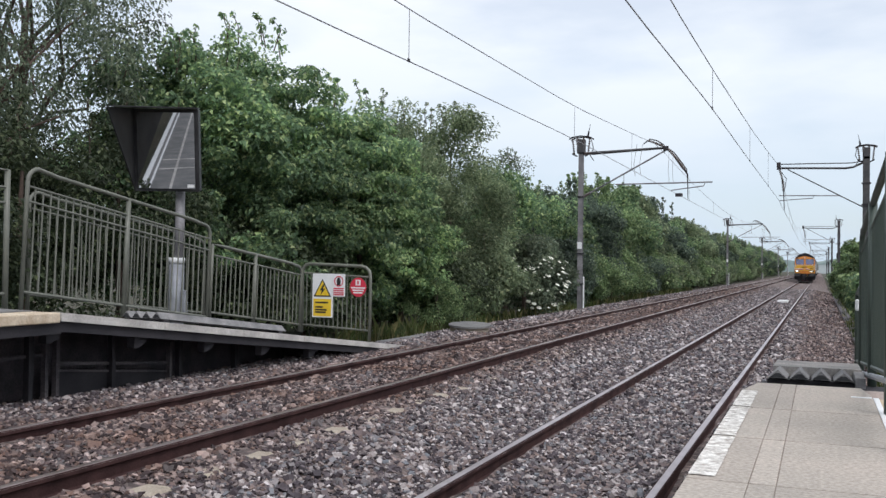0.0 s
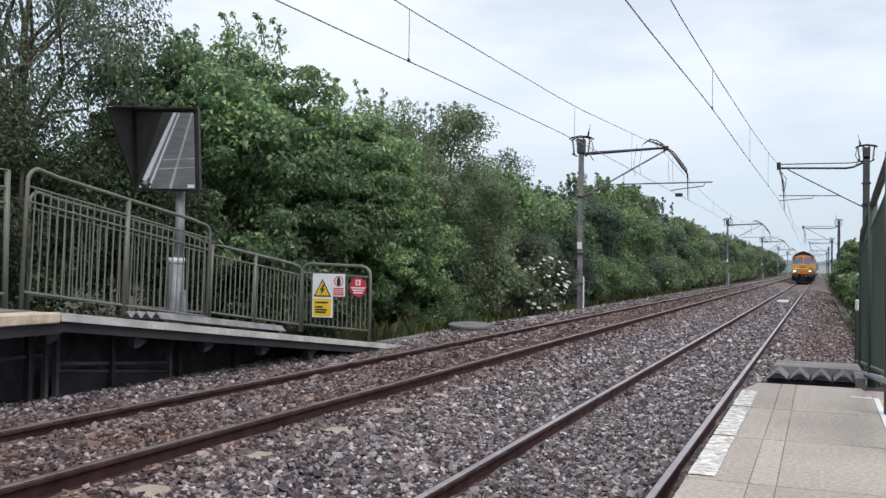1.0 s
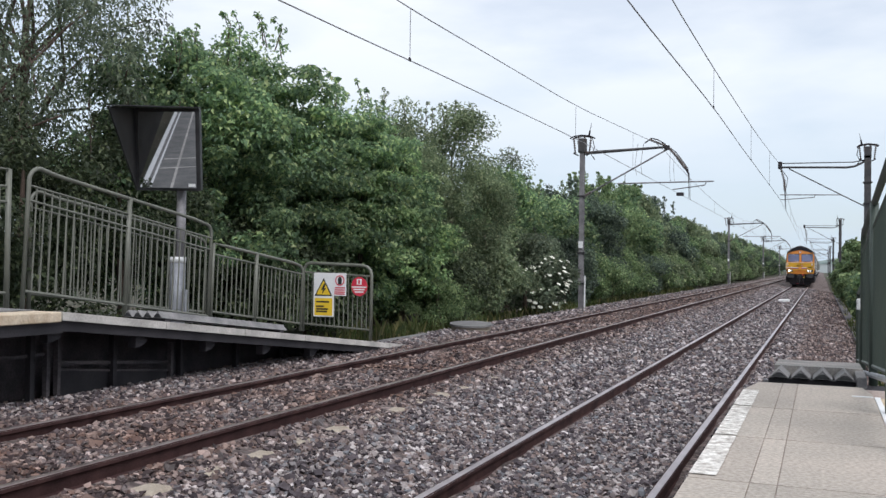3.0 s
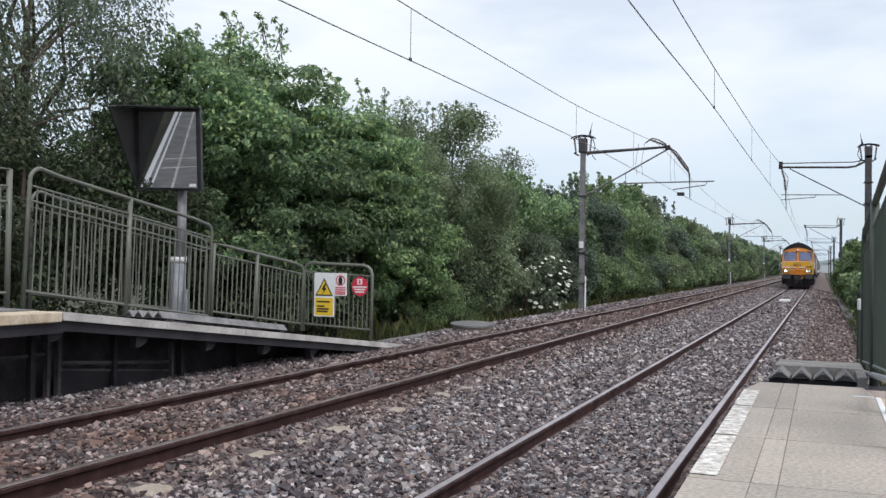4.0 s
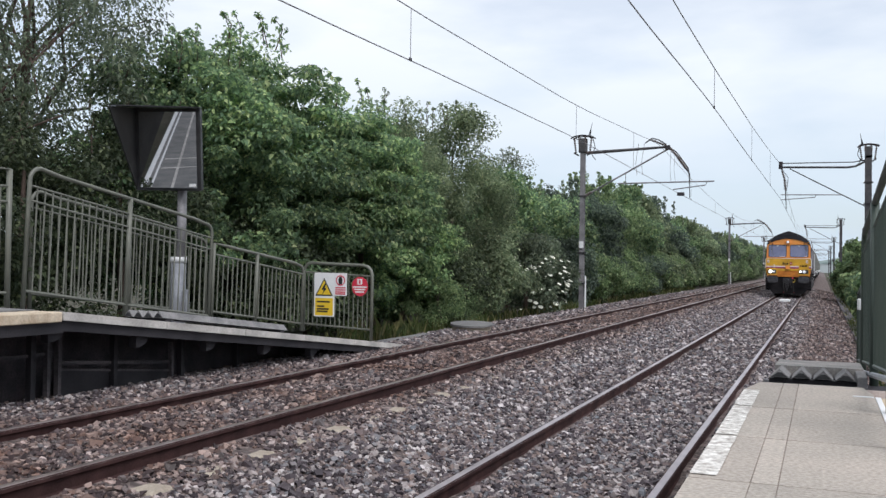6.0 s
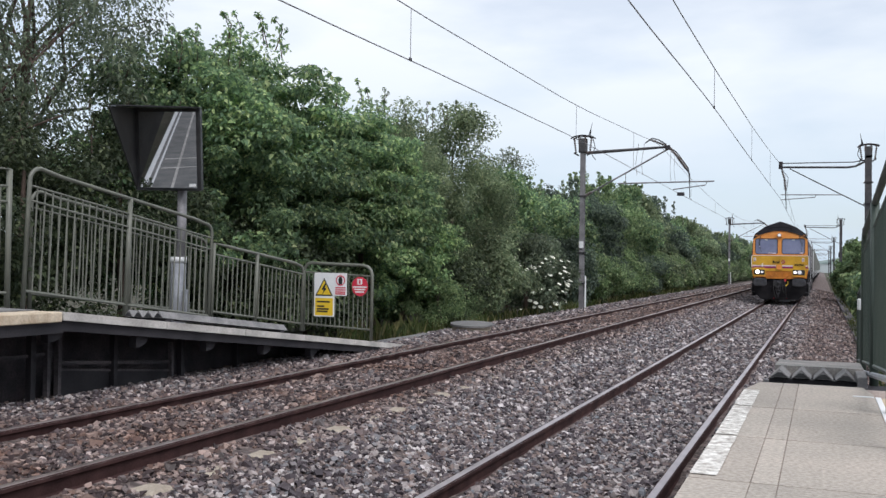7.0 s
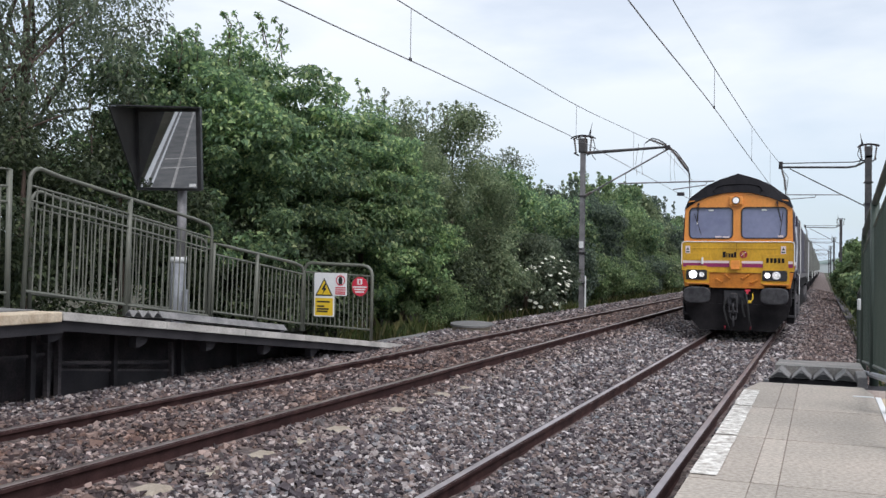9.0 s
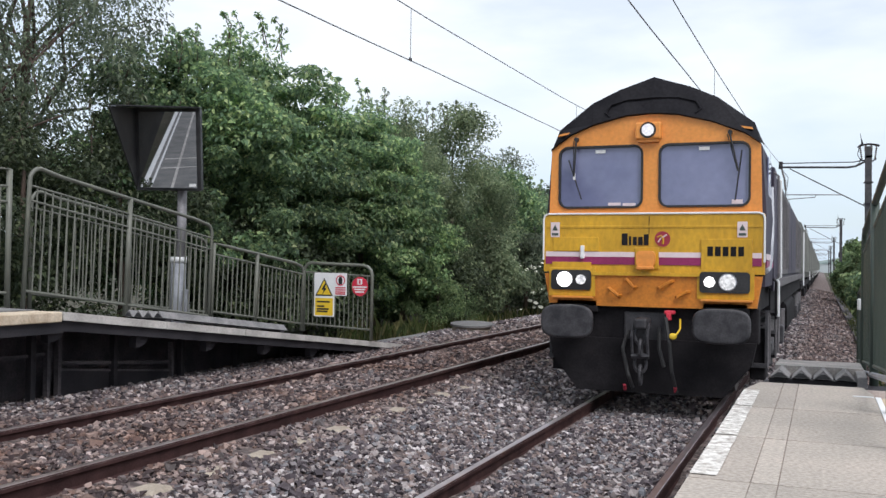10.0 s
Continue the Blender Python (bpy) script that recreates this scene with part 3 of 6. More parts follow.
# the last bay, with chamfered corners
for pts, nm in (([(1.445, 5.253), (1.653, 5.253), (1.653, 6.42), (1.51, 6.42), (1.445, 6.0)], "coping_slab"),
                ([(1.657, 5.253), (1.743, 5.253), (1.743, 6.42), (1.657, 6.42)], "channel_slab"),
                ([(1.747, 5.253), (2.165, 5.253), (2.165, 6.05), (2.12, 6.42), (1.747, 6.42)], "paving_slab")):
    bm = bmesh.new()
    top = [bm.verts.new((x, y, PZ)) for x, y in pts]
    low = [bm.verts.new((x, y, PZ - 0.1)) for x, y in pts]
    bm.faces.new(top)
    bm.faces.new(low)
    for i in range(len(pts)):
        j = (i + 1) % len(pts)
        bm.faces.new((top[i], top[j], low[j], low[i]))
    part(nm, bm, PAVING, platform)
part("side_paving", boxed(2.2, 7.0, -40, 5.95, PZ - 0.1, PZ - 0.004), TAN_PAVING, platform, "tan paving beyond the white line")
rng = random.Random(5)
for y0, y1 in ((3.44, 4.28), (4.31, 5.23), (5.27, 5.95)):
    bm = bmesh.new()
    n = 9
    lft = [bm.verts.new((EDGE_R + 0.002, y0 + (y1 - y0) * i / n, PZ + 0.004)) for i in range(n + 1)]
    rgt = [bm.verts.new((EDGE_R + 0.096 + rng.uniform(-0.003, 0.002), y0 + (y1 - y0) * i / n, PZ + 0.004)) for i in range(n + 1)]
    for i in range(n):
        bm.faces.new((lft[i], rgt[i], rgt[i + 1], lft[i + 1]))
    part("edge_line", bm, WORN_WHITE, platform, "worn white edge line")
part("white_line", boxed(2.168, 2.197, -20, 5.95, PZ - 0.05, PZ + 0.003), WHITE, platform, "white line along the paving")
part("cross_line", boxed(2.05, 2.16, 5.93, 5.97, PZ, PZ + 0.003), WHITE, platform, "short white line across the paving")
part("ramp", ramp_mesh(EDGE_R + 0.03, 2.3, 7.4, 14.5, 0.72, -0.2, 0.6), PLATFORM_TOP, platform, "grey ramp falling away to the ballast")
# Solid block whose dark colour stands in for shade in the gap.
part("ramp_sill", boxed(1.5, 2.6, 6.43, 7.1, 0.2, 0.855), DARK_STEEL, platform, "dark block coloured as the shaded gap at the ramp head")
saw_guard("trespass_guard", 1.54, 2.102, 6.9, 7.35, 0.898, 0.03, 4, "grey timber ridged trespass guard across the ramp head", 0.43, GUARD_GREY)
part("guard_plate", boxed(2.104, 2.17, 6.92, 7.4, 0.8, 0.925, bevel=0.006), GUARD_GREY, platform, "dark plate beside the trespass guard")
part("guard_plank", ramp_mesh(1.56, 2.16, 7.352, 8.1, 0.94, 0.915, 0.12), DULL_PLANK, platform, "dull plank behind the trespass guard")


# ---- fences ----
def arc_corner(y, z, sy, r=0.14, n=5):
    """Points of a rounded corner from the upright into the top rail; sy: direction of the rail along y."""
    return [(y + sy * r * (1 - math.cos(radians(90 * i / n))), z - r + r * math.sin(radians(90 * i / n))) for i in range(n + 1)]


def fence_panel(f, x, y0, y1, top, low, foot, rails, mat_, pitch=0.112, start_arc=True, end_arc=True, lean=0.045, posts=(), hoop=0.024, first_rail=1, gap_top=0.04):
    """One panel along y: a hooped tube, rails below it, thin bars. top, low, foot: heights as functions of y; rails: drops below the top."""
    def P(y, z):
        return (x, y + lean * (z - foot(y)), z)
    pts = [P(y0, foot(y0) - 0.05)]
    pts += [P(y, z) for y, z in arc_corner(y0, top(y0), 1)] if start_arc else [P(y0, top(y0))]
    k = 8
    pts += [P(y0 + (y1 - y0) * i / k, top(y0 + (y1 - y0) * i / k)) for i in range(1, k)]
    pts += [P(y, z) for y, z in reversed(arc_corner(y1, top(y1), -1))] if end_arc else [P(y1, top(y1))]
    pts += [P(y1, foot(y1) - 0.05)]
    part("hoop", tubed(pts, hoop, 8), mat_, f, "", smooth=True)
    for d in rails:
        part("rail", tubed([P(y0, top(y0) - d), P(y1, top(y1) - d)], 0.014, 6), mat_, f)
    part("rail", tubed([P(y0, low(y0)), P(y1, low(y1))], 0.017, 6), mat_, f)
    n = int((y1 - y0) / pitch)
    for i in range(1, n):
        y = y0 + (y1 - y0) * i / n
        part("bar", tubed([P(y, low(y)), P(y, top(y) - rails[first_rail])], 0.0095, 6), mat_, f)
    for y in posts:
        part("post", tubed([P(y, foot(y) - 0.05), P(y, top(y))], 0.03, 8), mat_, f, smooth=True)


def line(ya, za, yb, zb):
    return lambda y: za + (zb - za) * (y - ya) / (yb - ya)


FX = -6.0
level = thing("platform_fence", (0, 0, 0), "grey green tubular steel fence along the platform top", "fence")
fence_panel(level, FX, 3.2, 7.34, lambda y: 2.58, lambda y: 1.29, lambda y: 1.16, (0.18, 0.34), GREEN_PAINT, end_arc=False, lean=0.0, posts=(5.2, 7.34), first_rail=0)
fence_panel(level, FX - 2.0, -22.0, 3.1, lambda y: 2.58, lambda y: 1.29, lambda y: 1.16, (0.16, 0.27, 0.4), GREEN_PAINT, lean=0.0, posts=(-18, -14, -10, -6, -2, 0.5), first_rail=1, pitch=0.16)
tall = thing("ramp_fence", (0, 0, 0), "tall hooped grey green steel fence along the ramp", "fence")
fence_panel(tall, FX, 7.55, 10.8, line(7.6, 2.62, 10.72, 2.17), line(7.82, 1.27, 9.11, 1.105), line(7.58, 1.15, 10.82, 0.87), (0.19, 0.35), GREEN_PAINT, posts=(9.13,), first_rail=0)
low_f = thing("ramp_fence", (0, 0, 0), "lower grey green steel fence beside the foot of the ramp", "fence")
fence_panel(low_f, FX, 10.87, 13.3, line(10.85, 1.9, 13.04, 1.635), line(10.85, 0.95, 13.2, 0.66), line(10.82, 0.87, 13.25, 0.59), (0.15,), GREEN_PAINT,
            start_arc=False, posts=(11.95,), first_rail=0)
back = thing("rear_fence", (0, 0, 0), "plain grey green bar fence behind the ramp", "fence")
fence_panel(back, -7.3, 8.9, 12.5, line(8.85, 2.5, 12.5, 2.0), line(9.1, 1.19, 12.6, 0.82), line(9.1, 1.05, 12.6, 0.7), (0.2,), GREEN_PAINT,
            lean=0.0, posts=(10.7,), first_rail=0, pitch=0.15)

end = thing("end_fence", (0, 13.6, 0), "hooped grey green fence panel with warning signs closing the ramp", "fence")
xa, xb = -6.13, -4.87
hoop = [(xa, 0, 0.5)] + [(xa + 0.13 * (1 - math.cos(radians(a_))), 0, 1.5 + 0.14 * math.sin(radians(a_))) for a_ in (0, 30, 60, 90)]
hoop += [(xb - 0.16 * (1 - math.cos(radians(a_))), 0, 1.46 + 0.15 * math.sin(radians(a_))) for a_ in (90, 60, 30, 0)] + [(xb, 0, 0.4)]
part("hoop", tubed(hoop, 0.027, 8), GREEN_PAINT, end, smooth=True)
part("rail", tubed([(xa, 0, 1.49), (xb, 0, 1.435)], 0.016, 6), GREEN_PAINT, end)
part("rail", tubed([(xa, 0, 0.63), (xb, 0, 0.57)], 0.016, 6), GREEN_PAINT, end)
for i in range(1, 15):
    x = xa + (xb - xa) * i / 15
    part("bar", tubed([(x, 0, 0.6 - 0.05 * i / 15), (x, 0, 1.48 - 0.055 * i / 15)], 0.0095, 6), GREEN_PAINT, end)


# ---- signs on the end fence ----
def flat_poly(pts, y0, y1):
    return prism(bmesh.new(), pts, y0, y1)


warn = thing("warning_sign", (-5.72, 13.55, 1.12), "white and yellow electrical danger sign on the fence", "sign")
part("plate", flat_poly(rounded(-0.188, 0.188, -0.36, 0.36, 0.015), 0, 0.012), WHITE, warn)
tri = [(-0.165, -0.02), (0.165, -0.02), (0.0, 0.275)]
part("triangle_border", flat_poly(tri, -0.004, 0.0), BLACK, warn)
part("triangle", flat_poly([(-0.13, 0.002), (0.13, 0.002), (0.0, 0.235)], -0.008, -0.004), SIGN_YELLOW, warn)
part("lightning_flash", flat_poly([(0.02, 0.19), (-0.05, 0.075), (-0.004, 0.086), (-0.03, 0.005), (0.056, 0.118), (0.012, 0.108), (0.045, 0.18)], -0.012, -0.008), BLACK, warn)
part("panel", flat_poly(rounded(-0.165, 0.165, -0.34, -0.055, 0.01), -0.004, 0.0), SIGN_YELLOW, warn)
for z, w in ((-0.115, 0.12), (-0.19, 0.07), (-0.235, 0.11), (-0.275, 0.1)):
    part("text_bar", flat_poly([(-0.13, z - 0.013), (-0.13 + 2 * w, z - 0.013), (-0.13 + 2 * w, z + 0.013), (-0.13, z + 0.013)], -0.007, -0.004), BLACK, warn)
ban = thing("prohibition_sign", (-5.42, 13.55, 1.3), "small white no entry to track sign on the fence", "sign")
part("plate", flat_poly(rounded(-0.115, 0.115, -0.19, 0.18, 0.01), 0, 0.01), WHITE, ban)
circle = [(0.085 * math.cos(radians(10 * i)), 0.06 + 0.085 * math.sin(radians(10 * i))) for i in range(36)]
inner = [(0.068 * math.cos(radians(10 * i)), 0.06 + 0.068 * math.sin(radians(10 * i))) for i in range(36)]
part("red_ring", ring(bmesh.new(), circle, inner, -0.004, 0.0), SIGN_RED, ban)
part("symbol", flat_poly([(-0.03, -0.005), (0.03, -0.005), (0.036, 0.075), (0.016, 0.12), (-0.016, 0.12), (-0.036, 0.075)], -0.004, 0.0), BLACK, ban)
for z in (-0.06, -0.095, -0.13, -0.16):
    part("text_bar", flat_poly([(-0.095, z - 0.009), (0.095, z - 0.009), (0.095, z + 0.009), (-0.095, z + 0.009)], -0.004, 0.0), SIGN_RED, ban)
stop = thing("red_sign", (-5.065, 13.55, 1.27), "round red sign with white text on the fence", "sign")
part("plate", flat_poly([(0.145 * math.cos(radians(10 * i)), 0.155 * math.sin(radians(10 * i))) for i in range(36)], 0, 0.01), SIGN_RED, stop)
part("square", flat_poly(rounded(-0.045, 0.045, 0.03, 0.12, 0.006), -0.004, 0.0), WHITE, stop)
part("symbol", flat_poly([(-0.014, 0.045), (0.014, 0.045), (0.014, 0.105), (-0.014, 0.105)], -0.008, -0.004), SIGN_RED, stop)
for z, w in ((-0.01, 0.13), (-0.05, 0.1), (-0.09, 0.08)):
    part("text_bar", flat_poly([(-w, z - 0.011), (w, z - 0.011), (w, z + 0.011), (-w, z + 0.011)], -0.004, 0.0), WHITE, stop)

near_f = thing("platform_fence", (0, 0, 0), "dark green tubular steel fence beside the near platform ramp", "fence")
fence_panel(near_f, 2.215, 4.2, 8.85, line(5.97, 2.21, 8.39, 2.01), line(5.86, 1.08, 8.87, 0.86), line(5.86, 0.9, 8.87, 0.7), (0.17,), DARK_GREEN, lean=0.0,
            posts=(5.3, 7.1), pitch=0.1, first_rail=0)
fence_panel(near_f, 2.215, 8.95, 9.9, line(8.95, 1.5, 9.9, 1.42), line(8.95, 0.85, 9.9, 0.78), line(8.95, 0.7, 9.9, 0.6), (0.1,), DARK_GREEN, lean=0.0, pitch=0.1, first_rail=0)
part("latch", boxed(2.165, 2.2, 8.92, 8.97, 1.3, 1.4, bevel=0.01), WHITE, near_f, "small white latch plate")
part("kick_rail", tubed([(2.2, 5.2, 1.1), (2.2, 9.2, 0.74)], 0.02, 8), GALVANISED, near_f, "grey lower rail")

# ---- far platform ----
LZ = 1.14
far_p = thing("platform", (0, 0, 0), "far platform on dark steel trestles with a pale coping", "platform", kind="structure")
part("deck", boxed(-7.6, EDGE_L - 0.36, -60, 7.0, LZ - 0.16, LZ + 0.01), PLATFORM_TOP, far_p)
for i, (y0, y1) in enumerate(((5.2, 7.0), (3.4, 5.2), (1.6, 3.4), (-0.2, 1.6), (-2.0, -0.2), (-3.8, -2.0), (-5.6, -3.8))):
    part("coping_stone", boxed(EDGE_L - 0.36, EDGE_L, y0 + 0.006, y1 - 0.006, LZ - 0.1, LZ, bevel=0.012), CREAM_COPING, far_p, "weathered cream coping stone")
part("coping_stone", boxed(EDGE_L - 0.36, EDGE_L, -60, -5.61, LZ - 0.15, LZ, bevel=0.012), CREAM_COPING, far_p, "weathered cream coping stone")
RS = (LZ - 0.18) / (15.45 - 7.0)
joints = [7.0, 8.55, 10.1, 11.6, 13.1, 14.4, 15.5]
for y0, y1 in zip(joints, joints[1:]):
    part("coping_stone", ramp_mesh(EDGE_L, EDGE_L - 0.13, y0 + 0.006, y1 - 0.006, LZ - RS * (y0 - 7), LZ - RS * (y1 - 7), 0.082), GREY_COPING, far_p, "weathered grey ramp coping stone")
part("ramp_deck", ramp_mesh(EDGE_L - 0.132, -8.2, 7.0, 15.5, LZ - 0.004, LZ - RS * 8.5 - 0.004, 0.12, 0.1), PLATFORM_TOP, far_p)
part("fascia_beam", boxed(EDGE_L - 0.1, EDGE_L - 0.04, -60, 7.05, LZ - 0.21, LZ - 0.1), DARK_STEEL, far_p, "dark steel edge beam")
part("ramp_beam", ramp_mesh(EDGE_L - 0.04, EDGE_L - 0.1, 7.05, 14.6, LZ - 0.085 - RS * 0.05, LZ - 0.085 - RS * 7.6, 0.1), DARK_STEEL, far_p, "dark steel ramp beam")
part("rear_wall", boxed(-6.4, -6.1, -60, 7.0, -0.3, LZ - 0.165), SOOTY_BRICK, far_p, "sooty wall under the platform")
part("rear_wall", ramp_mesh(-6.1, -6.4, 7.0, 14.2, LZ - 0.14, LZ - 0.14 - RS * 7.2, 1.3), SOOTY_BRICK, far_p, "sooty wall under the ramp")
part("ledger", boxed(-5.62, -5.57, -60, 7.56, 0.645, 0.675), SOOTY_BRICK, far_p, "thin horizontal steel tie")
part("ledger", ramp_mesh(-5.57, -5.62, 7.66, 9.5, 0.57, 0.41, 0.035), SOOTY_BRICK, far_p, "sloping steel tie")
part("ledger", ramp_mesh(-5.575, -5.6, 7.66, 9.5, 0.49, 0.3, 0.025), SOOTY_BRICK, far_p, "thin sloping tie")
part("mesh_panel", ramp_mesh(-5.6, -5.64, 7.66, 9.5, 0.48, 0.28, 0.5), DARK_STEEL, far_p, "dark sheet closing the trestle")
for i in range(-7, 6):
    y = 7.25 + 1.2 * i
    top = min(LZ, LZ - RS * (y - 7)) - 0.16
    part("column", boxed(-5.6, -5.53, y - 0.03, y + 0.03, -0.1, top), DARK_STEEL, far_p, "steel trestle column")
for y in (7.47, 7.62, 9.47):
    part("frame_post", boxed(-5.6, -5.54, y - 0.022, y + 0.022, -0.1, LZ - RS * (y - 7) - 0.22), SOOTY_BRICK, far_p, "rusty frame post")
for y in np.arange(-4.2, 12.4, 1.25):
    z = LZ - (0.22 if y < 7 else 0.195) - max(0.0, RS * (y - 7))
    bm = bmesh.new()
    pts = [(y - 0.12, z + 0.02)] + [(y - 0.12 + 0.21 * math.sin(radians(t)), z + 0.02 - 0.12 * math.cos(radians(t))) for t in (0, 20, 40, 60, 75, 90)]
    prism(bm, pts, -0.05, 0.05)
    bmesh.ops.rotate(bm, matrix=Matrix.Rotation(radians(90), 3, "Z"), verts=bm.verts)
    bmesh.ops.translate(bm, vec=(EDGE_L - 0.16, 0, 0), verts=bm.verts)
    part("bracket", bm, DARK_STEEL, far_p, "dark curved bracket")
part("footing", boxed(-5.65, -5.3, 6.5, 7.05, -0.1, 0.2, bevel=0.03), DARK_STEEL, far_p, "block footing")
saw_guard("trespass_guard", -5.58, -5.02, 8.62, 11.3, 0.998, RS, 4, "grey timber ridged trespass guard along the far ramp", 0.56, GUARD_GREY)

for x0, x1, m_ in ((-7.58, -7.47, WHITE), (-7.39, -7.34, WHITE), (-6.93, -6.87, GREY_COPING)):
    part("safety_line", boxed(x0, x1, -60, 4.0, LZ + 0.01, LZ + 0.014), m_, far_p, "painted line along the platform")
for y in (-1.6, -0.2):
    part("safety_line", boxed(-7.3, -5.6, y, y + 0.12, LZ + 0.0105, LZ + 0.0145), GREY_COPING, far_p, "painted line across the platform")

# ---- mirror on its post ----
mp = thing("platform_mirror", (-6.4, 10.65, 0.0), "driver's mirror in a black hood on a grey steel post", "platform mirror")
part("post", tubed([(0, 0, 0.5), (0, 0, 1.66)], 0.105, 12), GALVANISED, mp, "thick grey steel post", smooth=True)
part("upper_post", tubed([(0.04, 0, 1.6), (0.04, 0, 2.62)], 0.065, 12), MAST_STEEL, mp, "grey upper post", smooth=True)
part("collar", tubed([(0.0, 0, 1.62), (0.0, 0, 1.7)], 0.112, 12), WHITE, mp, "pale collar", smooth=True)
part("cable_box", boxed(0.12, 0.18, -0.05, 0.03, 0.8, 1.25, bevel=0.01), GALVANISED, mp)
turn = pose(0.02, -0.27, 3.2, 0, 0, 21) @ pose(0, 0, 0, 8) @ pose(0, 0, -3.2)
hood = part("hood", prism(bmesh.new(), rounded(-0.47, 0.43, 2.6, 3.72, 0.02, 2), 0.0, 0.1), BLACK, mp, "black mirror casing")
hood.matrix_basis = turn
glass = part("mirror", boxed(-0.41, 0.39, -0.006, 0.0, 2.64, 3.67), MIRROR, mp, "mirror glass")
glass.matrix_basis = turn @ pose(0, -0.032, 0, 0, 0, -3.6)
tag = part("maker_tag", boxed(0.28, 0.375, -0.011, -0.007, 2.66, 2.7), WHITE, mp, "small white tag on the glass")
tag.matrix_basis = glass.matrix_basis
bm = bmesh.new()
v = [bm.verts.new(p) for p in ((-0.47, 0, 3.72), (-0.47, 0, 2.62), (-0.47, -0.95, 3.72), (-0.45, 0, 3.72), (-0.45, 0, 2.62), (-0.45, -0.95, 3.72))]
for q in ((0, 1, 2), (3, 5, 4), (0, 3, 4, 1), (1, 4, 5, 2), (2, 5, 3, 0)):
    bm.faces.new([v[i] for i in q])
side = part("side_shade", bm, BLACK, mp, "black triangular side shade")
side.matrix_basis = turn
bm = bmesh.new()
v = [bm.verts.new((x, y, z)) for z in (3.725, 3.74) for x, y in ((-0.47, 0.1), (0.43, 0.1), (0.43, -0.05), (-0.47, -0.95))]
for q in ((0, 1, 2, 3), (7, 6, 5, 4), (0, 4, 5, 1), (1, 5, 6, 2), (2, 6, 7, 3), (3, 7, 4, 0)):
    bm.faces.new([v[i] for i in q])
cap = part("top_shade", bm, BLACK, mp, "black top shade")
cap.matrix_basis = turn

# ---- chamber cover beside the far track ----
lid = thing("chamber_cover", (-5.25, 19.3, 0.0), "round grey concrete chamber with a thick lid", "manhole")
bm = bmesh.new()
tube(bm, [(0, 0, -0.05), (0, 0, 0.3)], 0.43, 28)
part("ring", bm, CONCRETE_TAN, lid, "buff concrete ring")
bm = bmesh.new()
tube(bm, [(0, 0, 0.29), (0, 0, 0.3), (0, 0, 0.325), (0, 0, 0.332)], 0.47, 28)
cover = part("lid", bm, PLATFORM_TOP, lid, "mossy grey concrete lid")
cover.matrix_basis = pose(0, 0, 0.03, 3.5, 1.4)
kerb = thing("concrete_slab", (-5.5, 16.6, 0.0), "weathered grey concrete slab at the foot of the ramp", "slab")
part("slab", boxed(-0.3, 0.25, -0.9, 1.3, 0.08, 0.215, bevel=0.02), PLATFORM_TOP, kerb)


# ---- overhead line ----
def insulator(f, p, q, r=0.05, n=6):
    p, q = Vector(p), Vector(q)
    bm = bmesh.new()
    pts = []
    tube(bm, [p, q], r * 0.45, 6)
    for i in range(n):
        c = p.lerp(q, (i + 0.5) / n)
        d = (q - p).normalized() * 0.018
        tube(bm, [c - d, c + d], r, 8)
    return part("insulator", bm, CERAMIC, f, "brown ribbed insulator")


def h_column(bm, x, y, z0, z1, w=0.2, d=0.22, t=0.018):
    box(bm, x - w / 2, x + w / 2, y - d / 2, y - d / 2 + t, z0, z1)
    box(bm, x - w / 2, x + w / 2, y + d / 2 - t, y + d / 2, z0, z1)
    box(bm, x - t / 2, x + t / 2, y - d / 2 + t, y + d / 2 - t, z0, z1)
    return bm


def mast_head(m, x, z, mirror):
    s = mirror
    part("head_clamp", boxed(x - 0.14, x + 0.14, -0.14, 0.14, z - 0.6, z - 0.08, bevel=0.03), ARM_STEEL, m, "dark clamp block")
    for d in (-0.16, 0.16):
        part("head_frame", tubed([(x - 0.42, d, z - 0.09), (x - 0.3, d, z - 0.02), (x, d, z + 0.02), (x + 0.3, d, z - 0.02), (x + 0.42, d, z - 0.07)], 0.024, 6), DARK_STEEL, m)
    for dx in (-0.33, 0.31):
        insulator(m, (x + dx * 0.8, 0, z - 0.62), (x + dx, 0, z - 0.04), 0.042, 7)
        part("insulator_arm", tubed([(x + dx, 0, z - 0.6), (x + dx * 0.45, 0, z - 0.7)], 0.028, 6), DARK_STEEL, m)
    for dx in (-0.12, 0.1):
        insulator(m, (x + dx, -0.1, z - 0.3), (x + dx, -0.1, z + 0.0), 0.055, 4)
    part("jumper", tubed([(x + 0.36 * s, 0, z - 0.1), (x + 0.42 * s, 0.1, z - 0.4), (x + 0.3 * s, 0.1, z - 0.66), (x + 0.45 * s, 0, z - 0.86)], 0.016, 6), DARK_STEEL, m)
    part("finial", tubed([(x + 0.22 * s, 0, z - 0.05), (x + 0.27 * s, 0, z + 0.2)], 0.05, 6, 0.03), DARK_STEEL, m)
    part("finial_tip", tubed([(x + 0.27 * s, 0, z + 0.2), (x + 0.33 * s, 0, z + 0.48)], 0.016, 6, 0.006), DARK_STEEL, m)


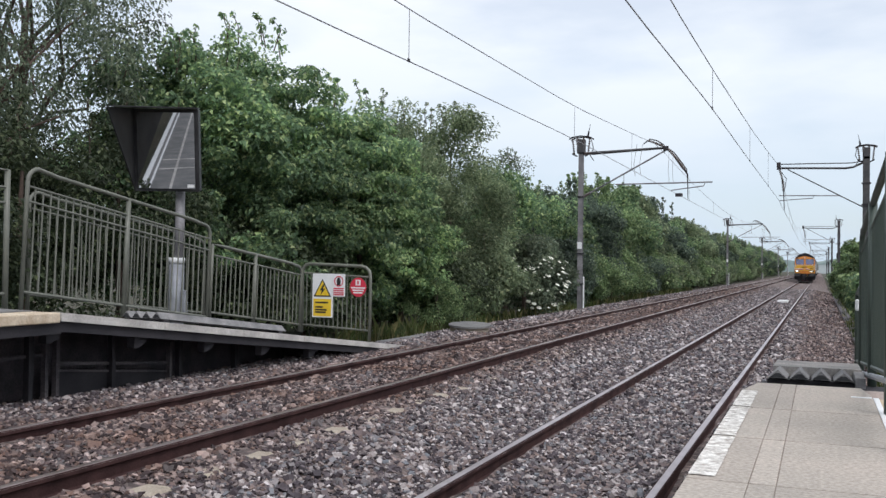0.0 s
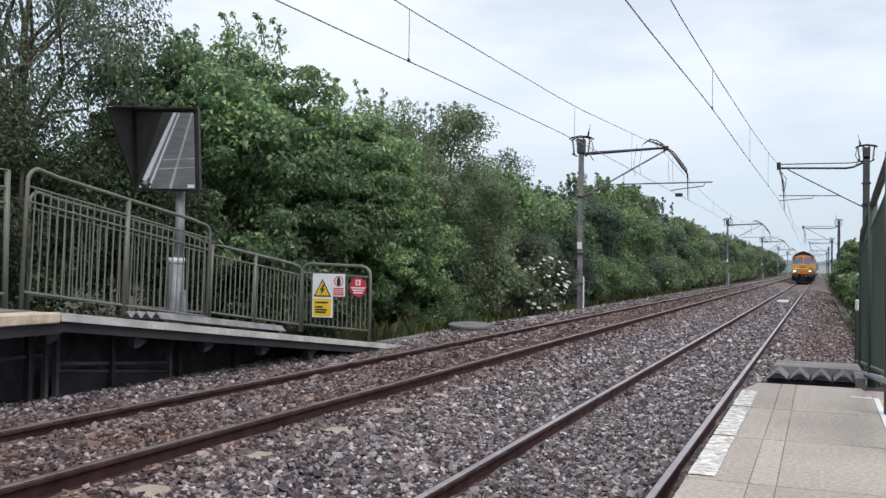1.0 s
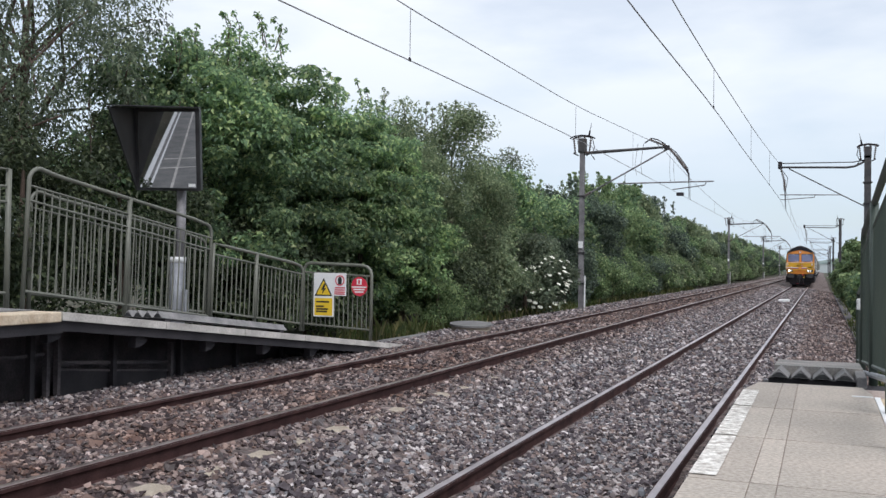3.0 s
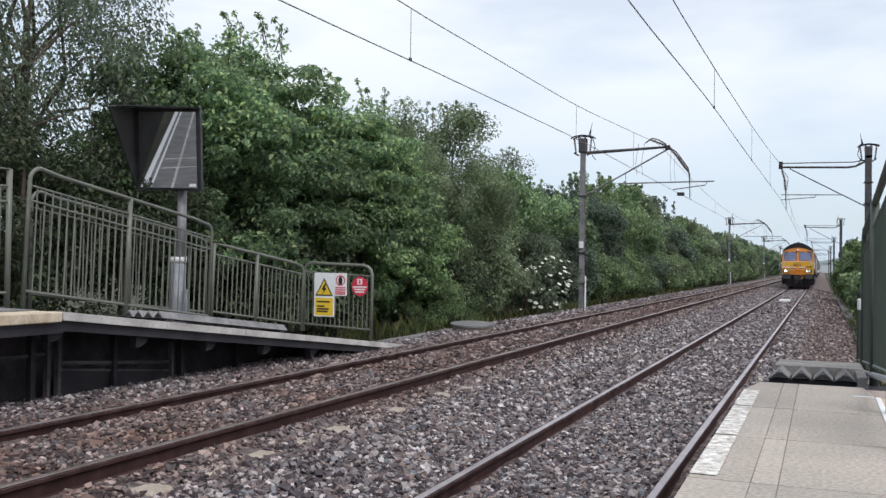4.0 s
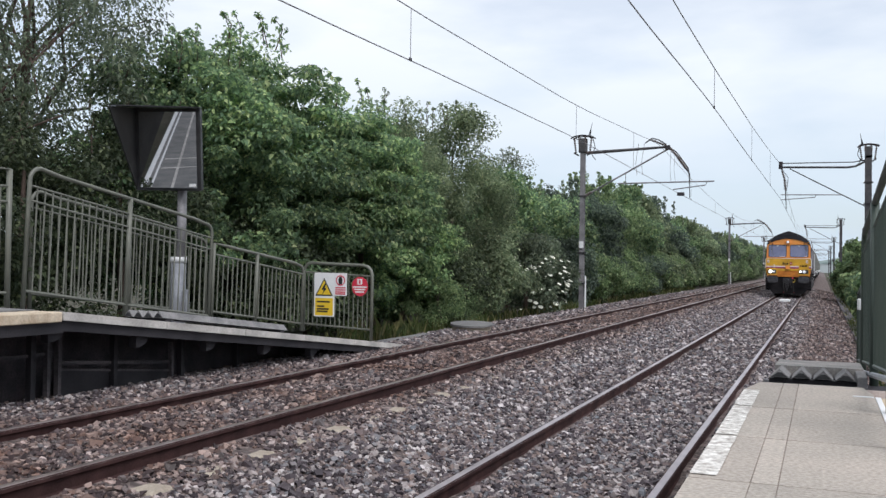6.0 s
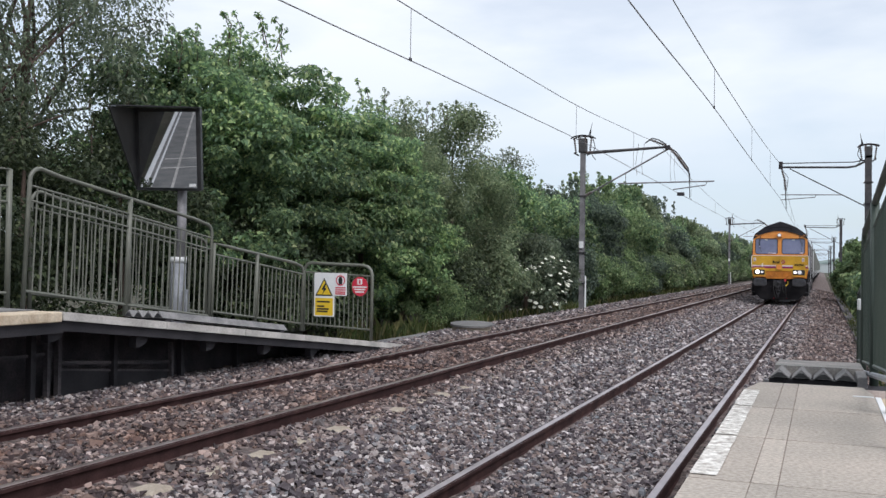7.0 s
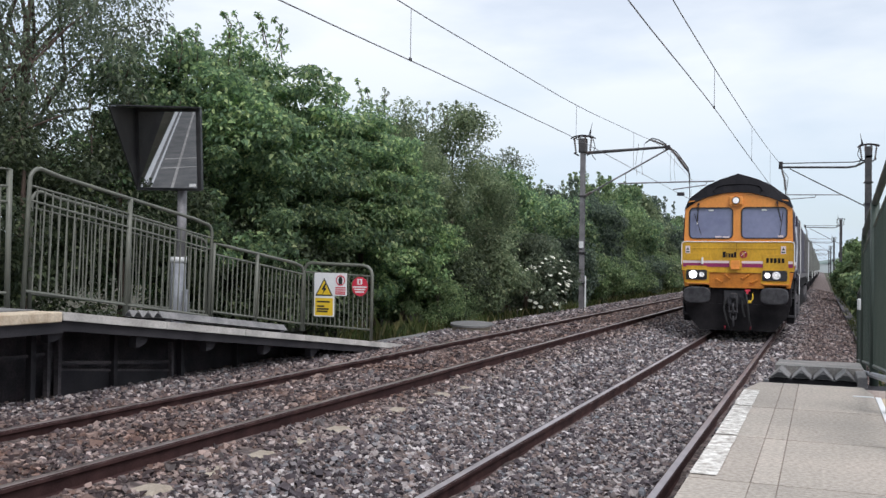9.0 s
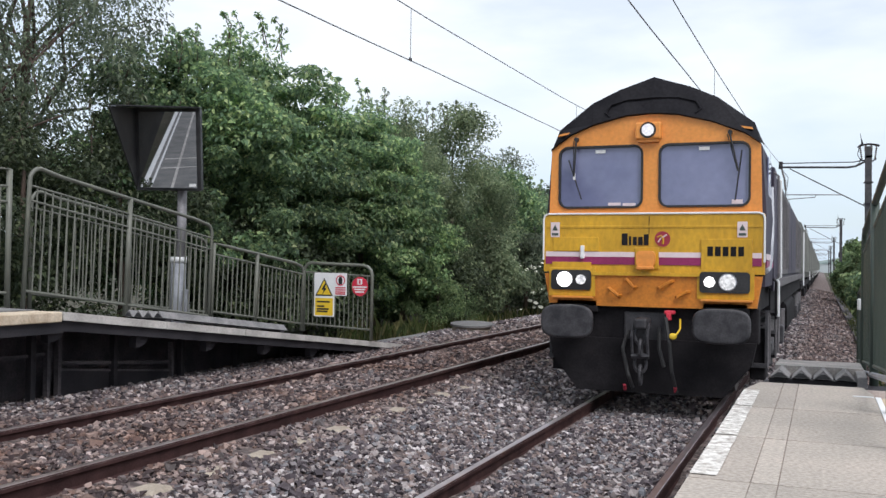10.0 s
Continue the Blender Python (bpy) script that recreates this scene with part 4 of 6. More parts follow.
def mast_left(y):
    m = thing("overhead_line_mast", (-6.17, y, 0), "grey steel overhead line mast with a cantilever arm", "mast", group="overhead line masts")
    part("column", h_column(bmesh.new(), 0, 0, -0.1, 5.95, 0.16, 0.18), MAST_STEEL, m, "grey rolled steel column")
    part("base", boxed(-0.3, 0.3, -0.3, 0.3, -0.2, 0.1, bevel=0.03), GREY_COPING, m, "concrete base")
    for z in (2.1, 4.15, 1.0):
        part("band", boxed(-0.12, 0.12, -0.13, 0.13, z, z + 0.05), DARK_STEEL, m)
    part("mast_plate", boxed(-0.08, 0.08, -0.135, -0.12, 2.3, 2.54), WHITE, m, "small white plate")
    part("cable_guard", tubed([(0.16, -0.1, 0.0), (0.16, -0.1, 1.3)], 0.03, 6), WHITE, m, "pale cable guard")
    mast_head(m, 0.0, 6.35, 1)
    part("top_tube", tubed([(0.38, 0, 5.75), (1.6, 0, 5.8), (2.98, 0, 5.86)], 0.062, 8, 0.042), ARM_STEEL, m, "dark cantilever tube")
    insulator(m, (0.08, 0, 5.74), (0.42, 0, 5.752), 0.06)
    part("stay_tube", tubed([(0.3, 0, 4.3), (3.04, 0, 5.79)], 0.028, 8), MAST_STEEL, m, "grey diagonal tube")
    insulator(m, (0.08, 0, 4.18), (0.34, 0, 4.32))
    part("registration_tube", tubed([(1.25, 0, 4.61), (4.6, 0, 4.63)], 0.024, 8), MAST_STEEL, m, "grey registration tube")
    part("hanger", tubed([(1.55, 0, 4.61), (1.55, 0, 5.0)], 0.012, 6), MAST_STEEL, m)
    part("steady_arm", tubed([(4.35, 0, 4.6), (4.3, 0, 4.5), (3.2, 0.05, 4.37)], 0.018, 6), MAST_STEEL, m, "thin steady arm")
    part("arm_clamp", boxed(3.35, 3.6, -0.05, 0.05, 4.14, 4.26, bevel=0.02), DARK_STEEL, m, "dark wire clamp")
    part("jumper", tubed([(2.2, 0.2, 6.05), (2.45, 0.1, 6.2), (2.7, 0, 6.12), (2.96, 0, 5.95)], 0.022, 6), DARK_STEEL, m)
    insulator(m, (2.4, 0, 6.14), (3.02, 0, 5.88), 0.04, 12)
    part("arm_joint", boxed(2.92, 3.1, -0.06, 0.06, 5.76, 5.92, bevel=0.02), DARK_STEEL, m, "dark arm joint")
    insulator(m, (3.06, 0, 5.84), (3.36, 0, 5.5), 0.045, 8)
    insulator(m, (3.36, 0, 5.5), (3.66, 0, 5.08), 0.06, 9)
    part("jumper", tubed([(3.1, 0.12, 5.84), (3.3, 0.12, 5.68), (3.58, 0.1, 5.3), (3.72, 0.05, 5.1), (3.76, 0, 4.8)], 0.018, 6), DARK_STEEL, m)
    part("jumper", tubed([(3.66, 0, 5.08), (3.76, 0, 4.9), (3.77, 0, 4.55)], 0.04, 6, 0.02), DARK_STEEL, m)
    part("jumper", tubed([(3.77, 0, 4.55), (3.78, 0, 4.05)], 0.014, 6), DARK_STEEL, m)
    for x0 in (3.12, 3.26):
        part("jumper", tubed([(x0, 0, 5.7), (x0 - 0.02, 0, 5.0), (x0 + 0.02, 0, 4.66)], 0.006, 5), COPPER, m)
    for x0 in (1.95, 2.15):
        part("jumper", tubed([(x0 + 0.05, 0, 6.02), (x0 - 0.05, 0, 5.3), (x0, 0, 4.9)], 0.008, 5), COPPER, m)
    return m


def mast_right(y):
    m = thing("overhead_line_mast", (3.65, y, 0), "grey steel overhead line mast with a double cantilever arm", "mast", group="overhead line masts")
    part("column", h_column(bmesh.new(), 0, 0, -0.6, 6.45, 0.26, 0.28), ARM_STEEL, m, "grey rolled steel column")
    part("base", boxed(-0.3, 0.3, -0.3, 0.3, -0.7, -0.35, bevel=0.03), GREY_COPING, m, "concrete base")
    for z in (3.4, 4.4, 5.3):
        part("band", boxed(-0.18, 0.18, -0.18, 0.18, z, z + 0.05), DARK_STEEL, m)
    mast_head(m, 0.0, 6.92, -1)
    part("top_tube", tubed([(-0.1, 0, 6.28), (-0.55, 0, 6.2), (-3.45, 0, 6.22)], 0.022, 8), ARM_STEEL, m, "thin upper tube")
    part("main_tube", tubed([(-0.1, 0, 6.22), (-0.5, 0, 6.02), (-0.8, 0, 5.98), (-3.4, 0, 6.05)], 0.045, 8), ARM_STEEL, m, "dark cantilever tube")
    part("arm_end", boxed(-3.55, -3.38, -0.05, 0.05, 5.98, 6.3, bevel=0.02), DARK_STEEL, m)
    insulator(m, (-3.43, 0, 6.0), (-3.3, 0, 5.5), 0.05, 7)
    insulator(m, (-3.3, 0, 5.5), (-3.26, 0, 5.05), 0.06, 7)
    part("jumper", tubed([(-3.36, 0.1, 5.9), (-3.16, 0.1, 5.6), (-3.2, 0.1, 5.2), (-3.26, 0, 5.05)], 0.014, 6), DARK_STEEL, m)
    part("jumper", tubed([(-3.26, 0, 5.05), (-3.25, 0, 4.7), (-3.23, 0, 4.25)], 0.026, 6, 0.014), DARK_STEEL, m)
    part("registration_tube", tubed([(-3.45, 0, 4.86), (-1.02, 0, 4.82)], 0.022, 8), MAST_STEEL, m, "grey registration tube")
    part("steady_arm", tubed([(-2.05, 0, 4.82), (-2.08, 0, 4.73), (-3.45, 0, 4.64)], 0.018, 6), MAST_STEEL, m, "thin steady arm")
    part("tie", tubed([(-3.1, 0, 5.98), (-1.3, 0, 4.98), (-0.1, 0, 4.32)], 0.024, 6), ARM_STEEL, m, "long diagonal tie")
    part("signal_box", boxed(-0.22, -0.1, -0.2, 0.1, 2.9, 3.4, bevel=0.02), DARK_STEEL, m)
    return m


for y in (33.2, 91.0, 147.0, 205.0, 265.0):
    mast_left(y)
for y in (43.0, 105.0, 166.0, 228.0, 290.0):
    mast_right(y)


def strand(pts, r):
    return tubed(pts, r, 5)


def overhead(x, ends, contact, label, stagger, drop_at, carrier):
    """A contact wire under a sagging carrier wire, with droppers. ends: support places; carrier(y), contact(y): heights."""
    w = thing("overhead_wire", (0, 0, 0), label, "overhead wire")
    ys = np.concatenate([np.arange(ends[0], 130, 2.5), np.arange(130, 330, 8)])
    def side(y):
        i = max(0, min(len(ends) - 2, int(np.searchsorted(ends, y)) - 1))
        t = (y - ends[i]) / (ends[i + 1] - ends[i])
        s = stagger if i % 2 else -stagger
        return x + s * (1 - 2 * t)
    part("contact_wire", strand([(side(y), y, contact(y)) for y in ys], 0.0085), COPPER, w, "thin dark contact wire")
    part("carrier_wire", strand([(side(y), y, carrier(y)) for y in ys], 0.0085), COPPER, w, "sagging carrier wire")
    for y in drop_at:
        part("dropper", strand([(side(y), y, contact(y)), (side(y), y, carrier(y))], 0.0055), COPPER, w)
        part("dropper_clip", boxed(side(y) - 0.012, side(y) + 0.012, y - 0.03, y + 0.03, contact(y) - 0.015, contact(y) + 0.035, bevel=0.005), DARK_STEEL, w)


def parabola(ends, height, low):
    def at(y):
        i = max(0, min(len(ends) - 2, int(np.searchsorted(ends, y)) - 1))
        t = (y - ends[i]) / (ends[i + 1] - ends[i])
        return height - 4 * (height - low) * t * (1 - t)
    return at


def fitted(ends, height, low, ys, zs):
    """As parabola, but through known heights in the first span."""
    far = parabola(ends, height, low)
    return lambda y: float(np.interp(y, ys, zs)) if y < ys[-1] else far(y)


E1 = [-19.0, 43.0, 105.0, 166.0, 228.0, 290.0, 350.0]
E2 = [-25.0, 33.2, 91.0, 147.0, 205.0, 265.0, 325.0]
overhead(0.0, E1, lambda y: float(np.interp(y, [-20, 9.7, 17.3, 24.5, 43, 60, 400], [4.36, 4.42, 4.57, 4.57, 4.66, 4.7, 4.7])), "pair of wires over the near track", 0.2,
         (8.7, 17.6, 26.5, 35.0, 52, 62, 72, 82, 92), fitted(E1, 6.15, 5.2, [-19, 0, 12.7, 17.4, 27.5, 35, 43], [6.1, 5.35, 5.22, 5.28, 5.52, 5.8, 6.15]))
overhead(T2X, E2, lambda y: float(np.interp(y, [-25, 8.4, 11.85, 21.4, 40, 400], [4.35, 4.41, 4.49, 4.63, 4.62, 4.7])), "pair of wires over the far track", 0.0,
         (2.4, 11.87, 21.35, 28.5, 42, 52, 62, 72, 82), fitted(E2, 6.0, 5.1, [-25, 0, 11.4, 21.35, 31.4, 33.2], [6.0, 5.25, 5.2, 5.39, 5.88, 6.0]))


# ---- trees and bushes ----
def leaf_cloud(centres, radii, per, size, rng, squash=0.8, droop=0.35, width=0.75):
    """Folded leaves round clump centres, facing outwards and up."""
    K = len(centres)
    N = K * per
    c = np.repeat(centres, per, 0)
    r = np.repeat(radii, per)
    d = rng.normal(size=(N, 3))
    d /= np.linalg.norm(d, axis=1, keepdims=True)
    pos = c + d * (r * (0.3 + 0.75 * np.sqrt(rng.random(N))))[:, None] * (1, 1, squash)
    nrm = d * 0.5 + np.array((0, 0, 1.0)) + rng.normal(0, 0.5, (N, 3))
    nrm /= np.linalg.norm(nrm, axis=1, keepdims=True)
    t = rng.normal(size=(N, 3)) + d * 0.6
    t -= nrm * np.sum(t * nrm, 1, keepdims=True)
    t /= np.linalg.norm(t, axis=1, keepdims=True)
    b = np.cross(nrm, t)
    s = (size * rng.uniform(0.6, 1.3, N))[:, None]
    v = np.empty((N, 4, 3))
    v[:, 0] = pos - t * s * 0.5
    v[:, 1] = pos + b * s * width * 0.5 + nrm * s * 0.1
    v[:, 2] = pos + t * s * 0.5 - np.array((0, 0, droop)) * s
    v[:, 3] = pos - b * s * width * 0.5 + nrm * s * 0.1
    i = np.arange(N)[:, None] * 4
    f = np.concatenate([i + np.array([[0, 1, 2]]), i + np.array([[0, 2, 3]])])
    return v.reshape(-1, 3), f


def limb(bm, p, q, r, rng, n=5):
    p, q = np.array(p, float), np.array(q, float)
    pts = [p + (q - p) * i / n + rng.normal(0, 0.05, 3) * np.linalg.norm(q - p) * (0 < i < n) for i in range(n + 1)]
    tube(bm, pts, r, 6, r * 0.3)


def make_tree(at, height, spread, clumps, per, leaf, mat_, seed, label, low=0.12, sprigs=6, gap=0.0, width=0.75, category="tree", name="tree", clump=0.62, lean=0.0, droop=0.35, limbs=0, squash=0.8, stem=1.0):
    rng = np.random.default_rng(seed)
    t = thing(name, at, label, category)
    u = rng.normal(size=(clumps, 3))
    u /= np.linalg.norm(u, axis=1, keepdims=True)
    rad = rng.uniform(0.5, 1.0, clumps) ** 0.6 * (1 + 0.16 * np.sin(5 * u[:, 0] + seed) + 0.14 * np.cos(6 * u[:, 2] + 2 * u[:, 1] + seed))
    zc, zr = height * (0.5 + low / 2), height * (0.5 - low / 2)
    taper = 1 - 0.3 * np.clip(u[:, 2], 0, 1)
    c = np.stack([u[:, 0] * rad * spread * taper + lean * u[:, 2], u[:, 1] * rad * spread * taper, zc + u[:, 2] * np.clip(rad, 0, 1.0) * (zr - clump * 0.6)], -1)
    r = clump * rng.uniform(0.65, 1.25, clumps)
    # upright sprays along the top
    ex, er = [], []
    twigs = bmesh.new()
    for _ in range(sprigs):
        a_ = rng.uniform(0, 2 * math.pi)
        q = rng.uniform(0.0, 0.75) * spread
        z0 = zc + zr * (1 - 0.45 * (q / spread) ** 2)
        for k in range(4):
            ex.append((q * math.cos(a_) + rng.normal(0, 0.06), q * math.sin(a_) + rng.normal(0, 0.06), z0 - 0.6 + 0.22 * k))
            er.append(0.17 - 0.036 * k)
        tube(twigs, [ex[-4], ex[-2], ex[-1]], 0.014, 4, 0.006)
    if ex:
        v2, f2 = leaf_cloud(np.array(ex), np.array(er), max(11, per // 14), leaf * 0.95, rng, 1.1, droop, width)
    v, f = leaf_cloud(c, r, per, leaf, rng, squash, droop, width)
    if ex:
        f = np.concatenate([f, f2 + len(v)])
        v = np.concatenate([v, v2])
    bm = bmesh.new()
    top = (lean * 0.6, 0, height * 0.8)
    trunk = [(0, 0, -0.4), (lean * 0.1 + 0.05, 0.04, height * 0.2), (lean * 0.35, -0.05, height * 0.5), top]
    tube(bm, trunk, stem * (0.045 * height ** 0.8 * 0.55 + 0.03), 8, 0.02)
    part("trunk", bm, BARK, t, "brown bark trunk")
    for k in range(0, clumps, max(1, clumps // limbs)) if limbs else ():
        bm = bmesh.new()
        z = max(0.15 * height, c[k][2] * 0.55)
        limb(bm, (lean * 0.4 * z / height, 0, z), c[k], 0.028 * (height / 7), rng)
        part("limb", bm, BARK, t)
    mesh_from("crown", v, f, mat_, t)
    if ex:
        tagged(part("shoot_wood", twigs, BARK, t), "upright woody shoots", kind="stuff")
    return t


# line of trees behind the far track, tall maples first, then mixed growth
make_tree((-9.4, 14.5, 0), 6.0, 2.25, 230, 195, 0.1, MAPLE, 21, "dense dark green maple tree beside the platform ramp", low=0.0, sprigs=11, squash=0.48, clump=0.42)
make_tree((-9.6, 17.0, 0), 6.9, 2.3, 240, 195, 0.1, MAPLE, 22, "tall dark green maple with upright leafy shoots", low=0.0, sprigs=12, squash=0.48, clump=0.42)
make_tree((-9.0, 20.0, 0), 6.05, 2.15, 215, 190, 0.1, MAPLE, 23, "dark green maple tree in the trackside growth", low=0.0, sprigs=7, squash=0.48, clump=0.42)
make_tree((-9.1, 22.3, 0), 5.6, 1.9, 180, 180, 0.1, SUNNY, 20, "fresh green maple in the trackside growth", low=0.0, sprigs=5, squash=0.48, clump=0.42)
# two saplings added in front to brighten the dark maple foliage
make_tree((-8.1, 19.5, 0), 4.3, 1.35, 120, 170, 0.095, SUNNY, 34, "young light green maple in front of the taller trees", low=0.0, sprigs=3, squash=0.48, clump=0.36)
make_tree((-8.1, 21.8, 0), 3.7, 1.25, 110, 165, 0.095, SUNNY, 35, "young light green maple beside the taller trees", low=0.0, sprigs=3, squash=0.48, clump=0.36)
make_tree((-9.6, 24.6, 0), 6.7, 1.95, 125, 250, 0.1, OLIVE, 24, "grey green willow like tree in the trackside growth", low=0.0, sprigs=7, width=0.45, clump=0.55)
make_tree((-9.2, 28.0, 0), 6.85, 2.25, 150, 280, 0.1, OLIVE, 25, "olive green tree with fine leaves beside the track", low=0.0, sprigs=9, width=0.5, clump=0.55)
make_tree((-9.8, 35.6, 0), 6.3, 1.2, 45, 150, 0.1, BIRCH, 26, "thin drooping birch above the trackside growth", low=0.1, sprigs=6, width=0.5)
make_tree((-9.2, 33.3, 0), 5.3, 2.0, 95, 230, 0.12, MAPLE, 27, "bright green maple beside the mast", low=0.0, sprigs=6, clump=0.52)
make_tree((-9.3, 38.0, 0), 5.3, 2.3, 100, 230, 0.125, MAPLE, 28, "mid green bushy maple beside the track", low=0.0, sprigs=7, clump=0.55)
make_tree((-9.4, 43.5, 0), 5.7, 2.5, 100, 230, 0.13, DUSKY, 29, "dusky blue green bushy tree beside the track", low=0.0, sprigs=8, clump=0.6)
make_tree((-9.8, 49.5, 0), 6.7, 2.8, 100, 230, 0.14, BUSH, 30, "fresh green tree beside the track", low=0.0, sprigs=9, clump=0.65)
far_a = make_tree((-10.2, 56.0, 0), 7.0, 3.2, 100, 200, 0.18, MAPLE, 31, "dark green tree in the far trackside growth", low=0.0, sprigs=9, clump=0.68)
far_b = make_tree((-10.4, 63.0, 0), 7.2, 3.3, 100, 200, 0.18, OLIVE, 32, "olive green tree in the far trackside growth", low=0.0, sprigs=9, clump=0.68)
far_c = make_tree((-10.2, 70.0, 0), 7.0, 3.2, 100, 200, 0.18, DUSKY, 33, "dusky green tree in the far trackside growth", low=0.0, sprigs=9, clump=0.68)
rng = random.Random(8)
y = 77.0
k = 0
while y < 300:
    src = (far_a, far_b, far_c)[(k * 2 + k // 3) % 3]
    s = rng.uniform(0.82, 0.94)
    o = copy_thing(src, pose(-10.4 + rng.uniform(-0.5, 0.6), y, 0, 0, 0, rng.uniform(0, 360)) @ Matrix.Scale(s, 4))
    o.scale = (s, s, s)
    y += rng.uniform(5.0, 7.5)
    k += 1
# a second row behind, which closes the gaps
for i in range(13):
    o = copy_thing((far_a, far_c, far_b)[i % 3], pose(-15.0 + rng.uniform(-1, 1), 21 + i * 6.5, -0.4, 0, 0, rng.uniform(0, 360)))
    o.scale = (0.92, 0.92, 0.92)

# birches beyond the far platform
make_tree((-11.0, 10.6, 0), 11.5, 3.0, 170, 170, 0.07, BIRCH, 41, "tall thin leaved birch with sky showing through", low=0.2, sprigs=4, width=0.6, clump=0.62, lean=-0.5, droop=0.6, limbs=16, stem=0.5)
make_tree((-12.6, 13.6, 0), 11.0, 2.6, 150, 160, 0.07, BIRCH, 42, "tall loose birch tree behind the far platform", low=0.25, sprigs=4, width=0.6, clump=0.62, lean=0.8, droop=0.6, limbs=16, stem=0.5)
make_tree((-14.0, 9.5, 0), 10.5, 2.8, 130, 170, 0.075, BIRCH, 43, "grey green birch behind the far platform", low=0.2, sprigs=3, width=0.6, clump=0.6, droop=0.6, limbs=10, stem=0.5)

# growth behind the camera, seen in the mirror
for i in range(6):
    copy_thing((far_a, far_c, far_b)[i % 3], pose(-12.3 - (i % 2), -4 - 6.5 * i, 0.3, 0, 0, 50 * i))

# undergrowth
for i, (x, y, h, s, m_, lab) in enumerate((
        (-8.9, 8.0, 3.4, 1.7, SHADE, "bush behind the platform fence with shade in its leaf colour"), (-9.2, 10.6, 4.0, 1.9, SHADE, "bush behind the ramp fence with shade in its leaf colour"),
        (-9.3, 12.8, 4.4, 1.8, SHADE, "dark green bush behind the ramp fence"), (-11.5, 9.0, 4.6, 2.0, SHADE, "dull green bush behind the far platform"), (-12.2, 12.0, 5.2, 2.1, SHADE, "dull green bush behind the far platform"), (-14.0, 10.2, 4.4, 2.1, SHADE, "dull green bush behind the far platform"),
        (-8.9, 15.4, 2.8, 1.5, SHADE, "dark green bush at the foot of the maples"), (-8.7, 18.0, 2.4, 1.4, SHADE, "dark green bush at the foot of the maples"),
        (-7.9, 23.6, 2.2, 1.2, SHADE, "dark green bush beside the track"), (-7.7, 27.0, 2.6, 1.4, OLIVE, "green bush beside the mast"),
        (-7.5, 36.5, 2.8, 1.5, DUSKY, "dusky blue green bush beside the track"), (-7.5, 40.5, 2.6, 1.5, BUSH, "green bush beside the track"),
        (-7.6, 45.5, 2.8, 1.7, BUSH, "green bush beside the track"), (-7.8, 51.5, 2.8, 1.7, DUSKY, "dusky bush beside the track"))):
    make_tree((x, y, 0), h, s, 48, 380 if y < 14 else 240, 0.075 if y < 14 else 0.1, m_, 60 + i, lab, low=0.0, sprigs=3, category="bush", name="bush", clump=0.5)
edge = make_tree((-8.2, 57.0, 0), 3.0, 1.9, 45, 130, 0.17, BUSH, 78, "green bush at the foot of the far trees", low=0.0, sprigs=3, category="bush", name="bush", clump=0.55)
edge_b = make_tree((-8.2, 60.5, 0), 2.7, 1.9, 45, 130, 0.17, OLIVE, 79, "olive bush at the foot of the far trees", low=0.0, sprigs=3, category="bush", name="bush", clump=0.55)
for i in range(26):
    copy_thing((edge, edge_b)[(i * 3 // 2) % 2], pose(-8.1 - 0.2 * (i % 3), 63.5 + 3.6 * i, 0, 0, 0, 67 * i))
make_tree((-6.9, 21.4, 0), 1.45, 0.85, 26, 190, 0.075, BUSH, 80, "olive weeds and brambles beside the chamber cover", low=0.0, sprigs=3, category="bush", name="bush", clump=0.3, width=0.35)
elder = make_tree((-7.4, 30.2, 0), 2.9, 1.5, 50, 150, 0.12, BIRCH, 81, "elder bush covered in flat white flower heads", low=0.0, sprigs=2, category="bush", name="elder_bush", clump=0.5)
rg = np.random.default_rng(9)
bm = bmesh.new()
for _ in range(70):
    a_, zz = rg.uniform(-1.4, 1.5), rg.uniform(0.2, 1.95)
    rr = 1.35 * math.sqrt(max(0.2, 1 - ((zz - 1.2) / 1.75) ** 2)) + rg.uniform(0.0, 0.22)
    p = Vector((rr * math.cos(a_ - 0.5), rr * math.sin(a_ - 0.5), zz))
    d = Vector((math.cos(a_ - 0.5) * 0.5, math.sin(a_ - 0.5) * 0.5, 0.8)).normalized()
    tube(bm, [p, p + d * 0.015, p + d * 0.022], rg.uniform(0.03, 0.1), 7)
part("blossom", bm, BLOSSOM, elder, "flat white flower heads")


def grass(name, spots, seed, label, tall):
    rng = np.random.default_rng(seed)
    P = np.concatenate([np.stack([rng.uniform(x0, x1, n), rng.uniform(y0, y1, n)], -1) for x0, x1, y0, y1, n in spots])
    N = len(P)
    h = tall * rng.uniform(0.4, 1.2, N)
    a_ = rng.uniform(0, 2 * np.pi, N)
    w = 0.012 + 0.01 * rng.random(N)
    bx, by = np.cos(a_), np.sin(a_)
    lx, ly = rng.normal(0, 0.3, N) * h, rng.normal(0, 0.3, N) * h
    z = ground_z(P[:, 0])
    v = np.empty((N, 4, 3))
    v[:, 0] = np.stack([P[:, 0] - bx * w, P[:, 1] - by * w, z - 0.03], -1)
    v[:, 1] = np.stack([P[:, 0] + bx * w, P[:, 1] + by * w, z - 0.03], -1)
    v[:, 2] = np.stack([P[:, 0] + lx * 0.4 + bx * w * 0.8, P[:, 1] + ly * 0.4 + by * w * 0.8, z + h * 0.6], -1)
    v[:, 3] = np.stack([P[:, 0] + lx, P[:, 1] + ly, z + h], -1)
    i = np.arange(N)[:, None] * 4
    f = np.concatenate([i + np.array([[0, 1, 2]]), i + np.array([[0, 2, 3]])])
    return tagged(mesh_from(name, v.reshape(-1, 3), f, GRASS), label, "grass", kind="stuff")


